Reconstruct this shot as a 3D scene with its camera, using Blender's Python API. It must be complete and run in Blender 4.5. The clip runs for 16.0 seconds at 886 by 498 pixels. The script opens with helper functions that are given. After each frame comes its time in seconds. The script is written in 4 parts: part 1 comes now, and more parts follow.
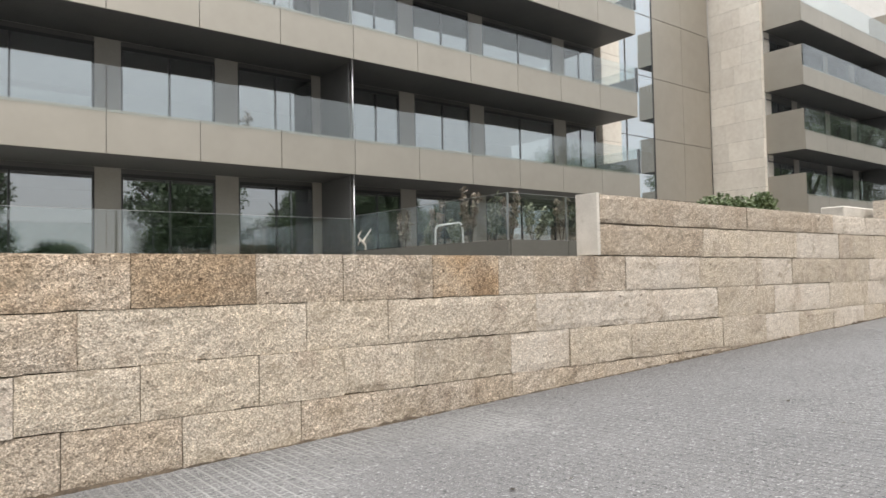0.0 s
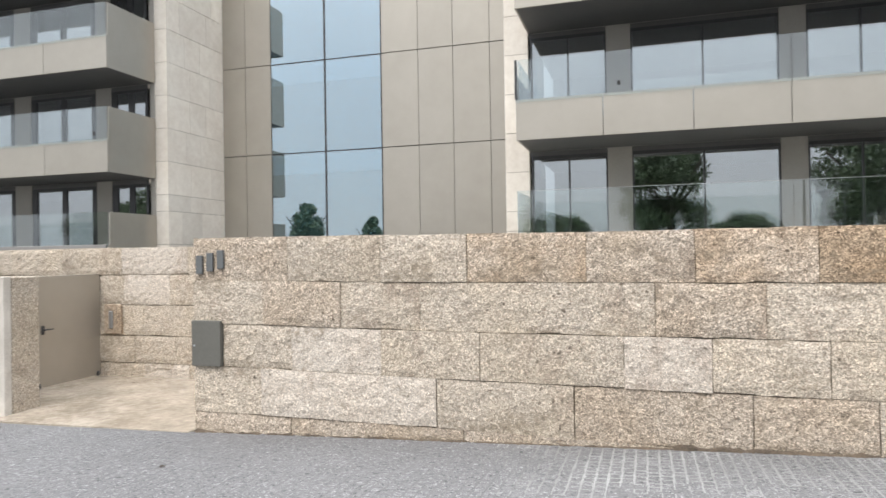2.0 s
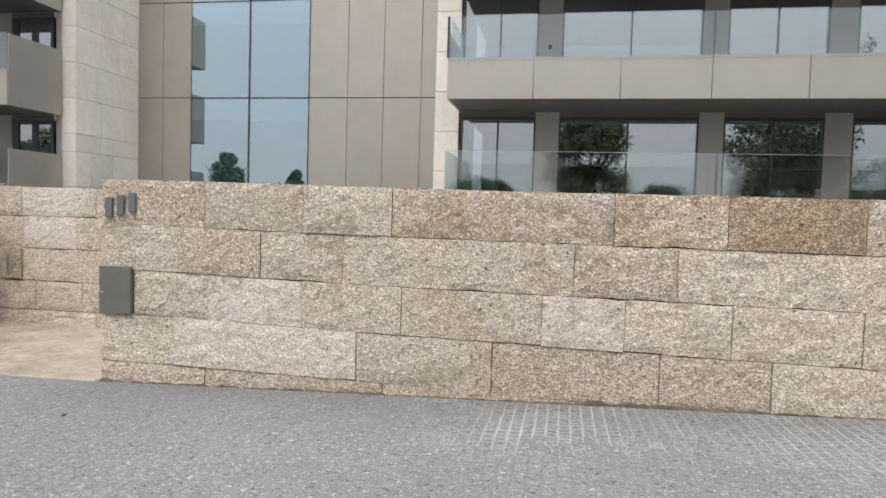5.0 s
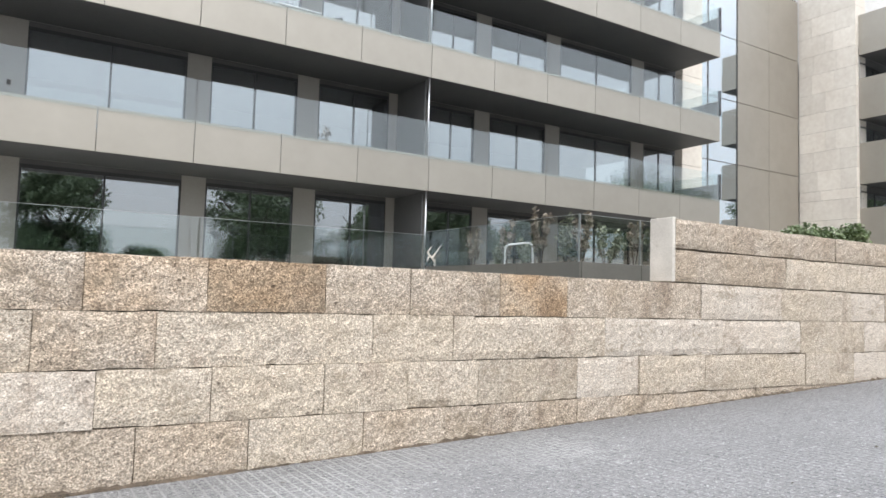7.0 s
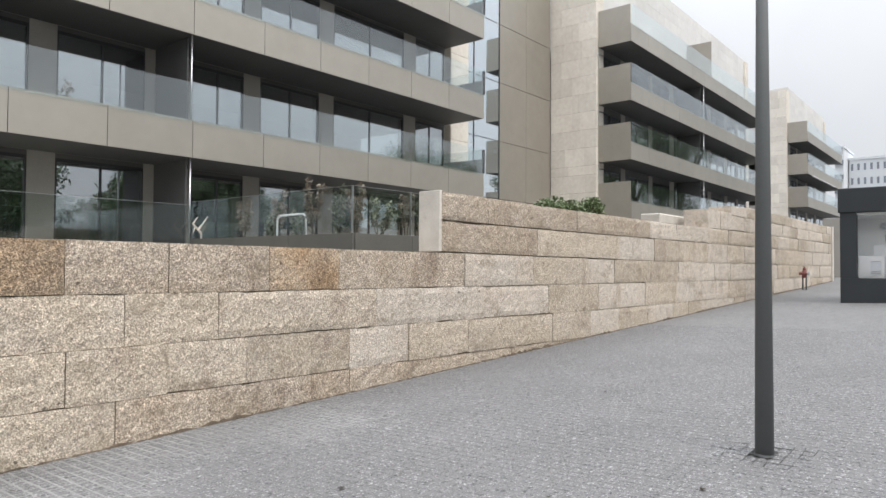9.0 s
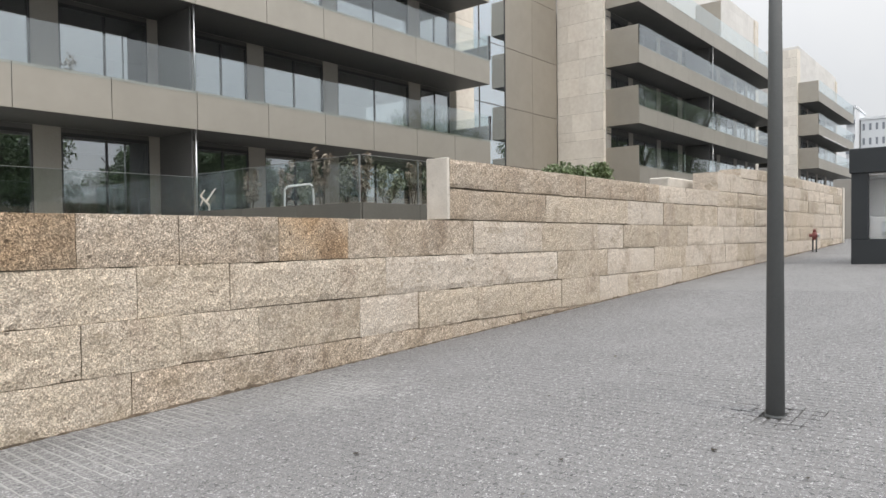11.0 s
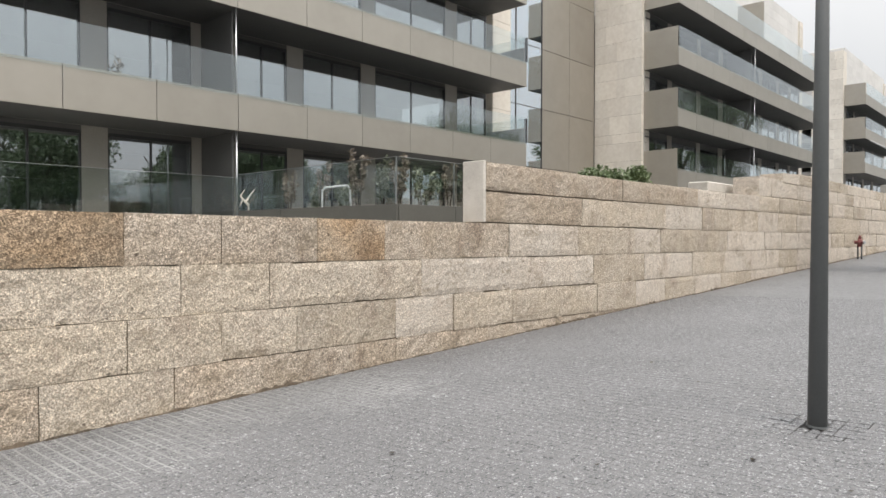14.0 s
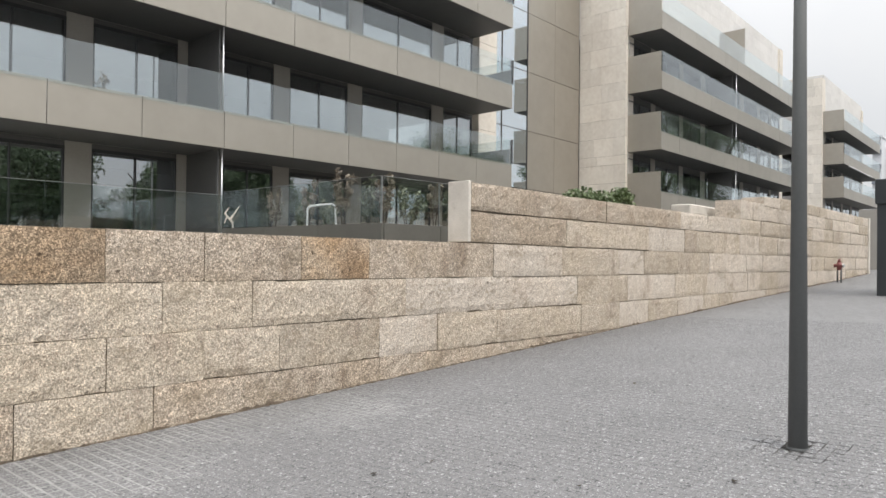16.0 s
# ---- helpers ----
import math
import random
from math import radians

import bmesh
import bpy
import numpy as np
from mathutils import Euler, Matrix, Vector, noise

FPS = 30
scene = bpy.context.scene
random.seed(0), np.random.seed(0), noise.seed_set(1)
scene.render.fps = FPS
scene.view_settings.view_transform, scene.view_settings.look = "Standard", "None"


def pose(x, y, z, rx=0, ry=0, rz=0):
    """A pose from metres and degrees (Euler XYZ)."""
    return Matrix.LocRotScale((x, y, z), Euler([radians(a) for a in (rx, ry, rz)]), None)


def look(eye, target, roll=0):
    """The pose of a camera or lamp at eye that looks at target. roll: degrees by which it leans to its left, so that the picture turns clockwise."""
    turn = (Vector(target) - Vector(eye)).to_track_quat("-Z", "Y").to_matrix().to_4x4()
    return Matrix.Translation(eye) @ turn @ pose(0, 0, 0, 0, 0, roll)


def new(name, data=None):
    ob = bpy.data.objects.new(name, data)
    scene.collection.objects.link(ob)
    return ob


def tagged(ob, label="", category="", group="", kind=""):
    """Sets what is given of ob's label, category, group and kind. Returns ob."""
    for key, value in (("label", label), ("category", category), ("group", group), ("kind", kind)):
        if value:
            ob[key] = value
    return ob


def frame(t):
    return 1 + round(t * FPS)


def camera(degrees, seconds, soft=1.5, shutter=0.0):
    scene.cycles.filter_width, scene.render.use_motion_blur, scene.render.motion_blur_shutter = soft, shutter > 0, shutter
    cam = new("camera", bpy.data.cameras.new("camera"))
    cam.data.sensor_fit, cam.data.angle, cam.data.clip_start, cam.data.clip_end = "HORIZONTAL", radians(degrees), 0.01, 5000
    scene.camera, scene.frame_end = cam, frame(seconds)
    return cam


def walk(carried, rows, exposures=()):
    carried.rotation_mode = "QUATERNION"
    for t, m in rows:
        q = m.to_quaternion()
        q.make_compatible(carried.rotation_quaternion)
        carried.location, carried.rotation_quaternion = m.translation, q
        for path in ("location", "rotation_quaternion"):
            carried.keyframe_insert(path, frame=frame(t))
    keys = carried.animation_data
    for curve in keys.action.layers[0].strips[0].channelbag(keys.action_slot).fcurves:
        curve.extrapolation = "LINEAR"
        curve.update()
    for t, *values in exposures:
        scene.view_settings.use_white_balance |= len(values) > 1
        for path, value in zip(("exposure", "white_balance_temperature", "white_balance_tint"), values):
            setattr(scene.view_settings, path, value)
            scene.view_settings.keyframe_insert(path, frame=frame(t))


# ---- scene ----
cam = camera(66.8, 16.0, shutter=0.12)
PATH = [
    (0, (-0.035, 0.477, 1.649), (1.184, 2.061, 1.720), -1.12),
    (0.5, (-0.027, 0.483, 1.652), (0.883, 2.263, 1.721), -1.27),
    (1, (-0.023, 0.466, 1.658), (0.415, 2.417, 1.711), -1.02),
    (1.5, (-0.015, 0.401, 1.676), (-0.094, 2.399, 1.705), -1.49),
    (2, (-0.047, 0.368, 1.691), (-0.622, 2.283, 1.704), -0.90),
    (2.5, (-0.067, 0.344, 1.683), (-0.939, 2.144, 1.667), -0.87),
    (3, (-0.085, 0.321, 1.691), (-1.155, 2.011, 1.665), -0.86),
    (3.2, (-0.096, 0.326, 1.687), (-1.215, 1.983, 1.655), -0.50),
    (5.3, (-0.053, 0.430, 1.618), (-0.216, 2.421, 1.517), 1.80),
    (5.5, (-0.042, 0.449, 1.607), (-0.088, 2.447, 1.514), 1.69),
    (6, (-0.063, 0.465, 1.619), (0.184, 2.449, 1.579), 1.46),
    (6.5, (-0.024, 0.464, 1.649), (0.701, 2.327, 1.678), 1.19),
    (7, (-0.015, 0.487, 1.630), (1.032, 2.186, 1.756), 1.64),
    (7.5, (0.009, 0.500, 1.619), (1.259, 2.058, 1.709), 1.45),
    (8, (0.033, 0.512, 1.626), (1.410, 1.962, 1.636), 1.38),
    (8.5, (0.065, 0.486, 1.665), (1.582, 1.788, 1.721), 1.22),
    (9, (0.084, 0.475, 1.663), (1.626, 1.747, 1.711), 0.32),
    (9.2, (0.077, 0.477, 1.667), (1.626, 1.741, 1.677), 0.40),
    (11.3, (0.081, 0.495, 1.655), (1.606, 1.787, 1.593), -0.50),
    (11.5, (0.065, 0.488, 1.663), (1.591, 1.778, 1.576), 0.10),
    (12, (0.071, 0.469, 1.666), (1.622, 1.729, 1.582), -0.01),
    (12.5, (0.067, 0.464, 1.665), (1.618, 1.724, 1.591), -0.05),
    (13, (0.057, 0.465, 1.672), (1.611, 1.724, 1.656), -0.10),
    (13.5, (0.041, 0.469, 1.668), (1.571, 1.757, 1.664), 0.05),
    (14, (0.028, 0.492, 1.667), (1.490, 1.856, 1.626), 0.06),
    (14.5, (0.027, 0.500, 1.663), (1.434, 1.919, 1.593), 0.48),
    (15, (0.026, 0.480, 1.679), (1.454, 1.880, 1.706), 0.92),
    (15.5, (0.021, 0.474, 1.667), (1.495, 1.824, 1.715), 0.42),
    (16, (0.024, 0.479, 1.664), (1.516, 1.811, 1.682), 0.61),
]
EXPOSURES = [(0.0, 0.13, 6850, 10), (0.5, 0.22, 6800, 10), (1.0, 0.31, 6600, 10), (1.5, 0.40, 6500, 10), (2.0, 0.34, 6500, 10), (2.5, 0.32, 6500, 10), (3.0, 0.15, 6500, 10), (5.5, 0.08, 6550, 10), (6.0, 0.23, 6500, 10), (6.5, 0.33, 6450, 10), (7.0, 0.45, 6400, 10), (7.5, 0.42, 6400, 10), (8.0, 0.40, 6450, 10), (8.5, 0.27, 6500, 10), (9.0, 0.09, 6550, 10), (11.5, 0.06, 6750, 10), (14.0, 0.07, 6800, 10), (15.0, 0.18, 6750, 10), (16.0, 0.09, 6750, 10)]
walk(cam, [(t, look(eye, target, roll)) for t, eye, target, roll in PATH], EXPOSURES)

# ---- world, sun ----
SKY_LOW, SKY_HIGH = 0.090, 0.45
world = bpy.data.worlds.new("sky")
scene.world = world
world.use_nodes = True
wn, wl = world.node_tree.nodes, world.node_tree.links
wn.clear()
sky = wn.new("ShaderNodeTexSky")
sky.sky_type, sky.sun_disc = "NISHITA", False
sky.sun_elevation, sky.sun_rotation = radians(52), radians(190)
sky.dust_density = 3.0
cloud = wn.new("ShaderNodeTexNoise")
cloud.inputs["Scale"].default_value, cloud.inputs["Detail"].default_value = 2.2, 5
cramp = wn.new("ShaderNodeValToRGB")
cramp.color_ramp.elements[0].position, cramp.color_ramp.elements[0].color = 0.3, (7.4, 7.8, 8.4, 1)
cramp.color_ramp.elements[1].position, cramp.color_ramp.elements[1].color = 0.7, (9.0, 9.2, 9.5, 1)
smix = wn.new("ShaderNodeMixRGB")
smix.inputs[0].default_value = 0.85
bg = wn.new("ShaderNodeBackground")
wout = wn.new("ShaderNodeOutputWorld")
wl.new(cloud.outputs["Fac"], cramp.inputs["Fac"])
wgeo = wn.new("ShaderNodeTexCoord")
wsep = wn.new("ShaderNodeSeparateXYZ")
wgrad = wn.new("ShaderNodeMapRange")
wgrad.inputs["From Min"].default_value, wgrad.inputs["From Max"].default_value = 0.0, 1.0
wgrad.inputs["To Min"].default_value, wgrad.inputs["To Max"].default_value = SKY_LOW, SKY_HIGH
wl.new(wgeo.outputs["Generated"], wsep.inputs[0])
wup = wn.new("ShaderNodeMath")
wup.operation, wup.use_clamp = "MAXIMUM", True
wup.inputs[1].default_value = 0.0
wpow = wn.new("ShaderNodeMath")
wpow.operation = "POWER"
wpow.inputs[1].default_value = 2.4
wl.new(wsep.outputs["Z"], wup.inputs[0])
wl.new(wup.outputs[0], wpow.inputs[0])
wl.new(wpow.outputs[0], wgrad.inputs["Value"])
wl.new(sky.outputs["Color"], smix.inputs[1])
wl.new(cramp.outputs["Color"], smix.inputs[2])
wl.new(smix.outputs["Color"], bg.inputs["Color"])
wl.new(wgrad.outputs[0], bg.inputs["Strength"])
wl.new(bg.outputs["Background"], wout.inputs["Surface"])
sun = new("sun", bpy.data.lights.new("sun", "SUN"))
sun.data.energy, sun.data.angle, sun.data.color = 1.1, radians(14), (1.0, 0.96, 0.9)
sun.matrix_world = look((-4, -23, 30), (0, 0, 0))


# ---- materials ----
def mat(name, stops, scale=4.0, fine=60.0, rough=0.8, metal=0.0, bump=0.2, bump_scale=None, vary=0.0, spots=None, fine_mix=0.5, distance=0.01):
    """A surface with broad and fine variation: colour stops over mixed noise, relief, and a tone of its own for each piece."""
    m = bpy.data.materials.new(name)
    m.use_nodes = True
    n, l = m.node_tree.nodes, m.node_tree.links
    b = n["Principled BSDF"]
    co = n.new("ShaderNodeNewGeometry")
    a = n.new("ShaderNodeTexNoise")
    a.inputs["Scale"].default_value, a.inputs["Detail"].default_value = scale, 6
    f = n.new("ShaderNodeTexNoise")
    f.inputs["Scale"].default_value, f.inputs["Detail"].default_value, f.inputs["Roughness"].default_value = fine, 3, 0.7
    for t in (a, f):
        l.new(co.outputs["Position"], t.inputs["Vector"])
    mx = n.new("ShaderNodeMix")
    mx.inputs[0].default_value = fine_mix
    l.new(a.outputs["Fac"], mx.inputs[2])
    l.new(f.outputs["Fac"], mx.inputs[3])
    r = n.new("ShaderNodeValToRGB")
    while len(r.color_ramp.elements) < len(stops):
        r.color_ramp.elements.new(0.5)
    for e, (p, c) in zip(r.color_ramp.elements, stops):
        e.position, e.color = p, (*c, 1)
    l.new(mx.outputs[0], r.inputs["Fac"])
    colour = r.outputs["Color"]
    if vary:
        info = n.new("ShaderNodeObjectInfo")
        geo = co.outputs["Random Per Island"]
        add = n.new("ShaderNodeMath")
        l.new(info.outputs["Random"], add.inputs[0])
        l.new(geo, add.inputs[1])
        fr = n.new("ShaderNodeMath")
        fr.operation = "FRACT"
        l.new(add.outputs[0], fr.inputs[0])
        rng = n.new("ShaderNodeMapRange")
        rng.inputs["To Min"].default_value, rng.inputs["To Max"].default_value = 1 - vary, 1 + vary
        l.new(fr.outputs[0], rng.inputs["Value"])
        hsv = n.new("ShaderNodeHueSaturation")
        l.new(colour, hsv.inputs["Color"])
        l.new(rng.outputs[0], hsv.inputs["Value"])
        colour = hsv.outputs["Color"]
    if spots:
        for size, lo, hi, tint in spots:
            s = n.new("ShaderNodeTexNoise")
            s.inputs["Scale"].default_value, s.inputs["Detail"].default_value = size, 2
            l.new(co.outputs["Position"], s.inputs["Vector"])
            sr = n.new("ShaderNodeMapRange")
            sr.inputs["From Min"].default_value, sr.inputs["From Max"].default_value = lo, hi
            l.new(s.outputs["Fac"], sr.inputs["Value"])
            sm = n.new("ShaderNodeMixRGB")
            sm.inputs[2].default_value = (*tint, 1)
            l.new(sr.outputs[0], sm.inputs[0])
            l.new(colour, sm.inputs[1])
            colour = sm.outputs["Color"]
    l.new(colour, b.inputs["Base Color"])
    b.inputs["Roughness"].default_value, b.inputs["Metallic"].default_value = rough, metal
    if bump:
        bn = n.new("ShaderNodeTexNoise")
        bn.inputs["Scale"].default_value, bn.inputs["Detail"].default_value = bump_scale or fine, 4
        l.new(co.outputs["Position"], bn.inputs["Vector"])
        bp = n.new("ShaderNodeBump")
        bp.inputs["Strength"].default_value, bp.inputs["Distance"].default_value = bump, distance
        l.new(bn.outputs["Fac"], bp.inputs["Height"])
        l.new(bp.outputs["Normal"], b.inputs["Normal"])
    return m


def glass(name, gloss, tint, rough=0.0, sheen=(0.93, 0.97, 1.0)):
    """A coated pane: part mirror, part clear."""
    m = bpy.data.materials.new(name)
    m.use_nodes = True
    n, l = m.node_tree.nodes, m.node_tree.links
    n.clear()
    o = n.new("ShaderNodeOutputMaterial")
    g = n.new("ShaderNodeBsdfGlossy")
    g.inputs["Roughness"].default_value = rough
    g.inputs["Color"].default_value = (*sheen, 1)
    t = n.new("ShaderNodeBsdfTransparent")
    t.inputs["Color"].default_value = (*tint, 1)
    lw = n.new("ShaderNodeLayerWeight")
    pw = n.new("ShaderNodeMath")
    pw.operation = "POWER"
    pw.inputs[1].default_value = 4.0
    l.new(lw.outputs["Facing"], pw.inputs[0])
    ad = n.new("ShaderNodeMath")
    ad.operation = "MULTIPLY_ADD"
    ad.use_clamp = True
    ad.inputs[1].default_value, ad.inputs[2].default_value = 0.6, gloss
    mx = n.new("ShaderNodeMixShader")
    l.new(pw.outputs[0], ad.inputs[0])
    l.new(ad.outputs[0], mx.inputs[0])
    l.new(t.outputs[0], mx.inputs[1])
    l.new(g.outputs[0], mx.inputs[2])
    l.new(mx.outputs[0], o.inputs[0])
    return m


def stone(name, base, warm, dirt, grain=74.0, contrast=1.0, vary=0.10, relief=1.0, rough=0.92):
    """Split granite: crystals of light and dark, pits, broad warm and grey patches, dark run-off streaks, shade painted
    into the hollows.
    """
    m = bpy.data.materials.new(name)
    m.use_nodes = True
    n, l = m.node_tree.nodes, m.node_tree.links
    b = n["Principled BSDF"]
    geo = n.new("ShaderNodeNewGeometry")
    info = n.new("ShaderNodeObjectInfo")
    off = n.new("ShaderNodeVectorMath")
    off.operation = "MULTIPLY_ADD"
    off.inputs[1].default_value = (40, 40, 40)
    l.new(info.outputs["Random"], off.inputs[0])
    l.new(geo.outputs["Position"], off.inputs[2])

    def noise_of(scale, detail, rough_, stretch=None):
        t = n.new("ShaderNodeTexNoise")
        t.inputs["Scale"].default_value, t.inputs["Detail"].default_value, t.inputs["Roughness"].default_value = scale, detail, rough_
        src = off.outputs[0]
        if stretch:
            k = n.new("ShaderNodeVectorMath")
            k.operation = "MULTIPLY"
            k.inputs[1].default_value = stretch
            l.new(src, k.inputs[0])
            src = k.outputs[0]
        l.new(src, t.inputs["Vector"])
        return t.outputs["Fac"]

    def span(fac, lo, hi, a, b_):
        r = n.new("ShaderNodeMapRange")
        for key, v in (("From Min", lo), ("From Max", hi), ("To Min", a), ("To Max", b_)):
            r.inputs[key].default_value = v
        l.new(fac, r.inputs["Value"])
        return r.outputs[0]

    def blend(fac, c0, c1, kind="MIX"):
        x = n.new("ShaderNodeMixRGB")
        x.blend_type = kind
        for i, v in enumerate((fac, c0, c1)):
            if isinstance(v, (tuple, float, int)):
                x.inputs[i].default_value = (*v, 1) if isinstance(v, tuple) else v
            else:
                l.new(v, x.inputs[i])
        return x.outputs["Color"]

    cells = n.new("ShaderNodeTexVoronoi")
    cells.inputs["Scale"].default_value = grain * 0.98
    warp = n.new("ShaderNodeTexNoise")
    warp.inputs["Scale"].default_value, warp.inputs["Detail"].default_value = grain * 0.5, 2
    l.new(off.outputs[0], warp.inputs["Vector"])
    bent = n.new("ShaderNodeVectorMath")
    bent.operation = "MULTIPLY_ADD"
    bent.inputs[1].default_value = (0.012, 0.012, 0.012)
    l.new(warp.outputs["Color"], bent.inputs[0])
    l.new(off.outputs[0], bent.inputs[2])
    l.new(bent.outputs[0], cells.inputs["Vector"])
    crystal = n.new("ShaderNodeRGBToBW")
    l.new(cells.outputs["Color"], crystal.inputs[0])
    coarse = noise_of(grain, 3, 0.55)
    medium = noise_of(grain * 0.36, 4, 0.6)
    fine = noise_of(grain * 2.0, 2, 0.6)
    lump = noise_of(9.0, 4, 0.65)
    colour = blend(span(noise_of(1.3, 5, 0.6), 0.40, 0.62, 0, 1), base, warm)
    colour = blend(span(noise_of(2.0, 5, 0.7, (1.0, 1.0, 0.45)), 0.54, 0.72, 0, 0.75), colour, dirt)
    tone = span(coarse, 0.34, 0.66, 1 - 0.34 * contrast, 1 + 0.24 * contrast)
    tone5 = span(crystal.outputs[0], 0.15, 0.85, 1 - 0.42 * contrast, 1 + 0.31 * contrast)
    # Same noise as the relief: small shadows of its hollows painted into the colour.
    hollow_shade = span(medium, 0.34, 0.62, 1 - 0.14 * contrast, 1 + 0.08 * contrast)
    tone2 = span(fine, 0.35, 0.65, 1 - 0.24 * contrast, 1 + 0.22 * contrast)
    tone3 = span(info.outputs["Random"], 0, 1, 1 - vary, 1 + vary)
    for t in (tone, tone2, tone3, hollow_shade, tone5):
        c = n.new("ShaderNodeCombineColor")
        for i in range(3):
            l.new(t, c.inputs[i])
        colour = blend(1.0, colour, c.outputs[0], "MULTIPLY")
    pits = span(noise_of(grain * 0.85, 2, 0.5), 0.585, 0.64, 0, 0.9)
    colour = blend(pits, colour, dirt)
    flecks = span(noise_of(grain * 0.22, 1, 0.4), 0.73, 0.77, 0, 0.8)
    colour = blend(flecks, colour, tuple(0.35 * v for v in dirt))
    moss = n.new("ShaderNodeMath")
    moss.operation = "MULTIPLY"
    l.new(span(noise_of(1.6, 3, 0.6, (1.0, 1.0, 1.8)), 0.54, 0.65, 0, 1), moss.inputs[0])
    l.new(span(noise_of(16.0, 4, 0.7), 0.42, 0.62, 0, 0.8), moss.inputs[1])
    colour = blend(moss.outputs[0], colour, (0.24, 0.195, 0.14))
    l.new(colour, b.inputs["Base Color"])
    b.inputs["Roughness"].default_value = rough
    b.inputs["Specular IOR Level"].default_value = 0.25
    add = n.new("ShaderNodeMath")
    add.operation = "MULTIPLY_ADD"
    add.inputs[1].default_value = 0.55
    l.new(medium, add.inputs[0])
    l.new(lump, add.inputs[2])
    bp = n.new("ShaderNodeBump")
    bp.inputs["Strength"].default_value, bp.inputs["Distance"].default_value = min(1.0, relief), 0.024 * relief
    l.new(add.outputs[0], bp.inputs["Height"])
    l.new(bp.outputs["Normal"], b.inputs["Normal"])
    return m


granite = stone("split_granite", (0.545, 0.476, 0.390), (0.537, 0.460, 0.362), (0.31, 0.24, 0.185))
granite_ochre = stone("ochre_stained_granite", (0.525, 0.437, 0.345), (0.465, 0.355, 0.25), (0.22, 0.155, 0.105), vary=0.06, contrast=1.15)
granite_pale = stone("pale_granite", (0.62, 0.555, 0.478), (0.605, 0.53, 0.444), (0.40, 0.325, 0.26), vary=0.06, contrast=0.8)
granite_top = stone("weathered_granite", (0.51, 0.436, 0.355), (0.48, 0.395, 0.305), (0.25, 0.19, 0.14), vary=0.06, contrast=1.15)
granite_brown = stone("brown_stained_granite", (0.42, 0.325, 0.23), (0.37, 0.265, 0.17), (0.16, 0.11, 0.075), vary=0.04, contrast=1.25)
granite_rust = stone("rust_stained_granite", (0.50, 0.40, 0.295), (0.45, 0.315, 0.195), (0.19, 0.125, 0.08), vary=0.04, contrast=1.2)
mortar = mat("joint_mortar", [(0.3, (0.20, 0.17, 0.13)), (0.7, (0.36, 0.31, 0.25))], 3, 40, 0.95)
granite_sawn = mat("sawn_granite", [(0.38, (0.45, 0.415, 0.365)), (0.62, (0.66, 0.615, 0.55))], 2.2, 60, 0.8, 0, 0.15, 120, 0.0, [(5, 0.62, 0.74, (0.44, 0.40, 0.345))])
limestone = mat("stone_cladding", [(0.36, (0.65, 0.592, 0.515)), (0.64, (0.78, 0.733, 0.655))], 0.7, 5.0, 0.75, 0, 0.03, 30, 0.09)
# Cladding made paler and greyer: distance haze put into its colour.
hazed_cladding = mat("haze_paled_cladding", [(0.36, (0.62, 0.605, 0.58)), (0.64, (0.72, 0.705, 0.68))], 0.4, 3.0, 0.8, 0, 0.03, 30, 0.05)
setts = mat("granite_setts", [(0.36, (0.098, 0.097, 0.097)), (0.5, (0.152, 0.150, 0.150)), (0.64, (0.218, 0.215, 0.215))], 0.7, 75, 0.7, 0, 0.3, 50, 0.06, [(62, 0.60, 0.66, (0.36, 0.355, 0.35)), (46, 0.61, 0.67, (0.06, 0.06, 0.06)), (26, 0.64, 0.69, (0.36, 0.357, 0.35)), (24, 0.615, 0.66, (0.055, 0.055, 0.057))], 0.8)
sett_joint = mat("sand_joint", [(0.36, (0.118, 0.116, 0.115)), (0.64, (0.215, 0.211, 0.209))], 0.55, 60, 0.95, fine_mix=0.7)
sand_pale = mat("pale_joint_sand", [(0.36, (0.18, 0.178, 0.172)), (0.64, (0.39, 0.385, 0.37))], 1.1, 30, 0.95, fine_mix=0.4)


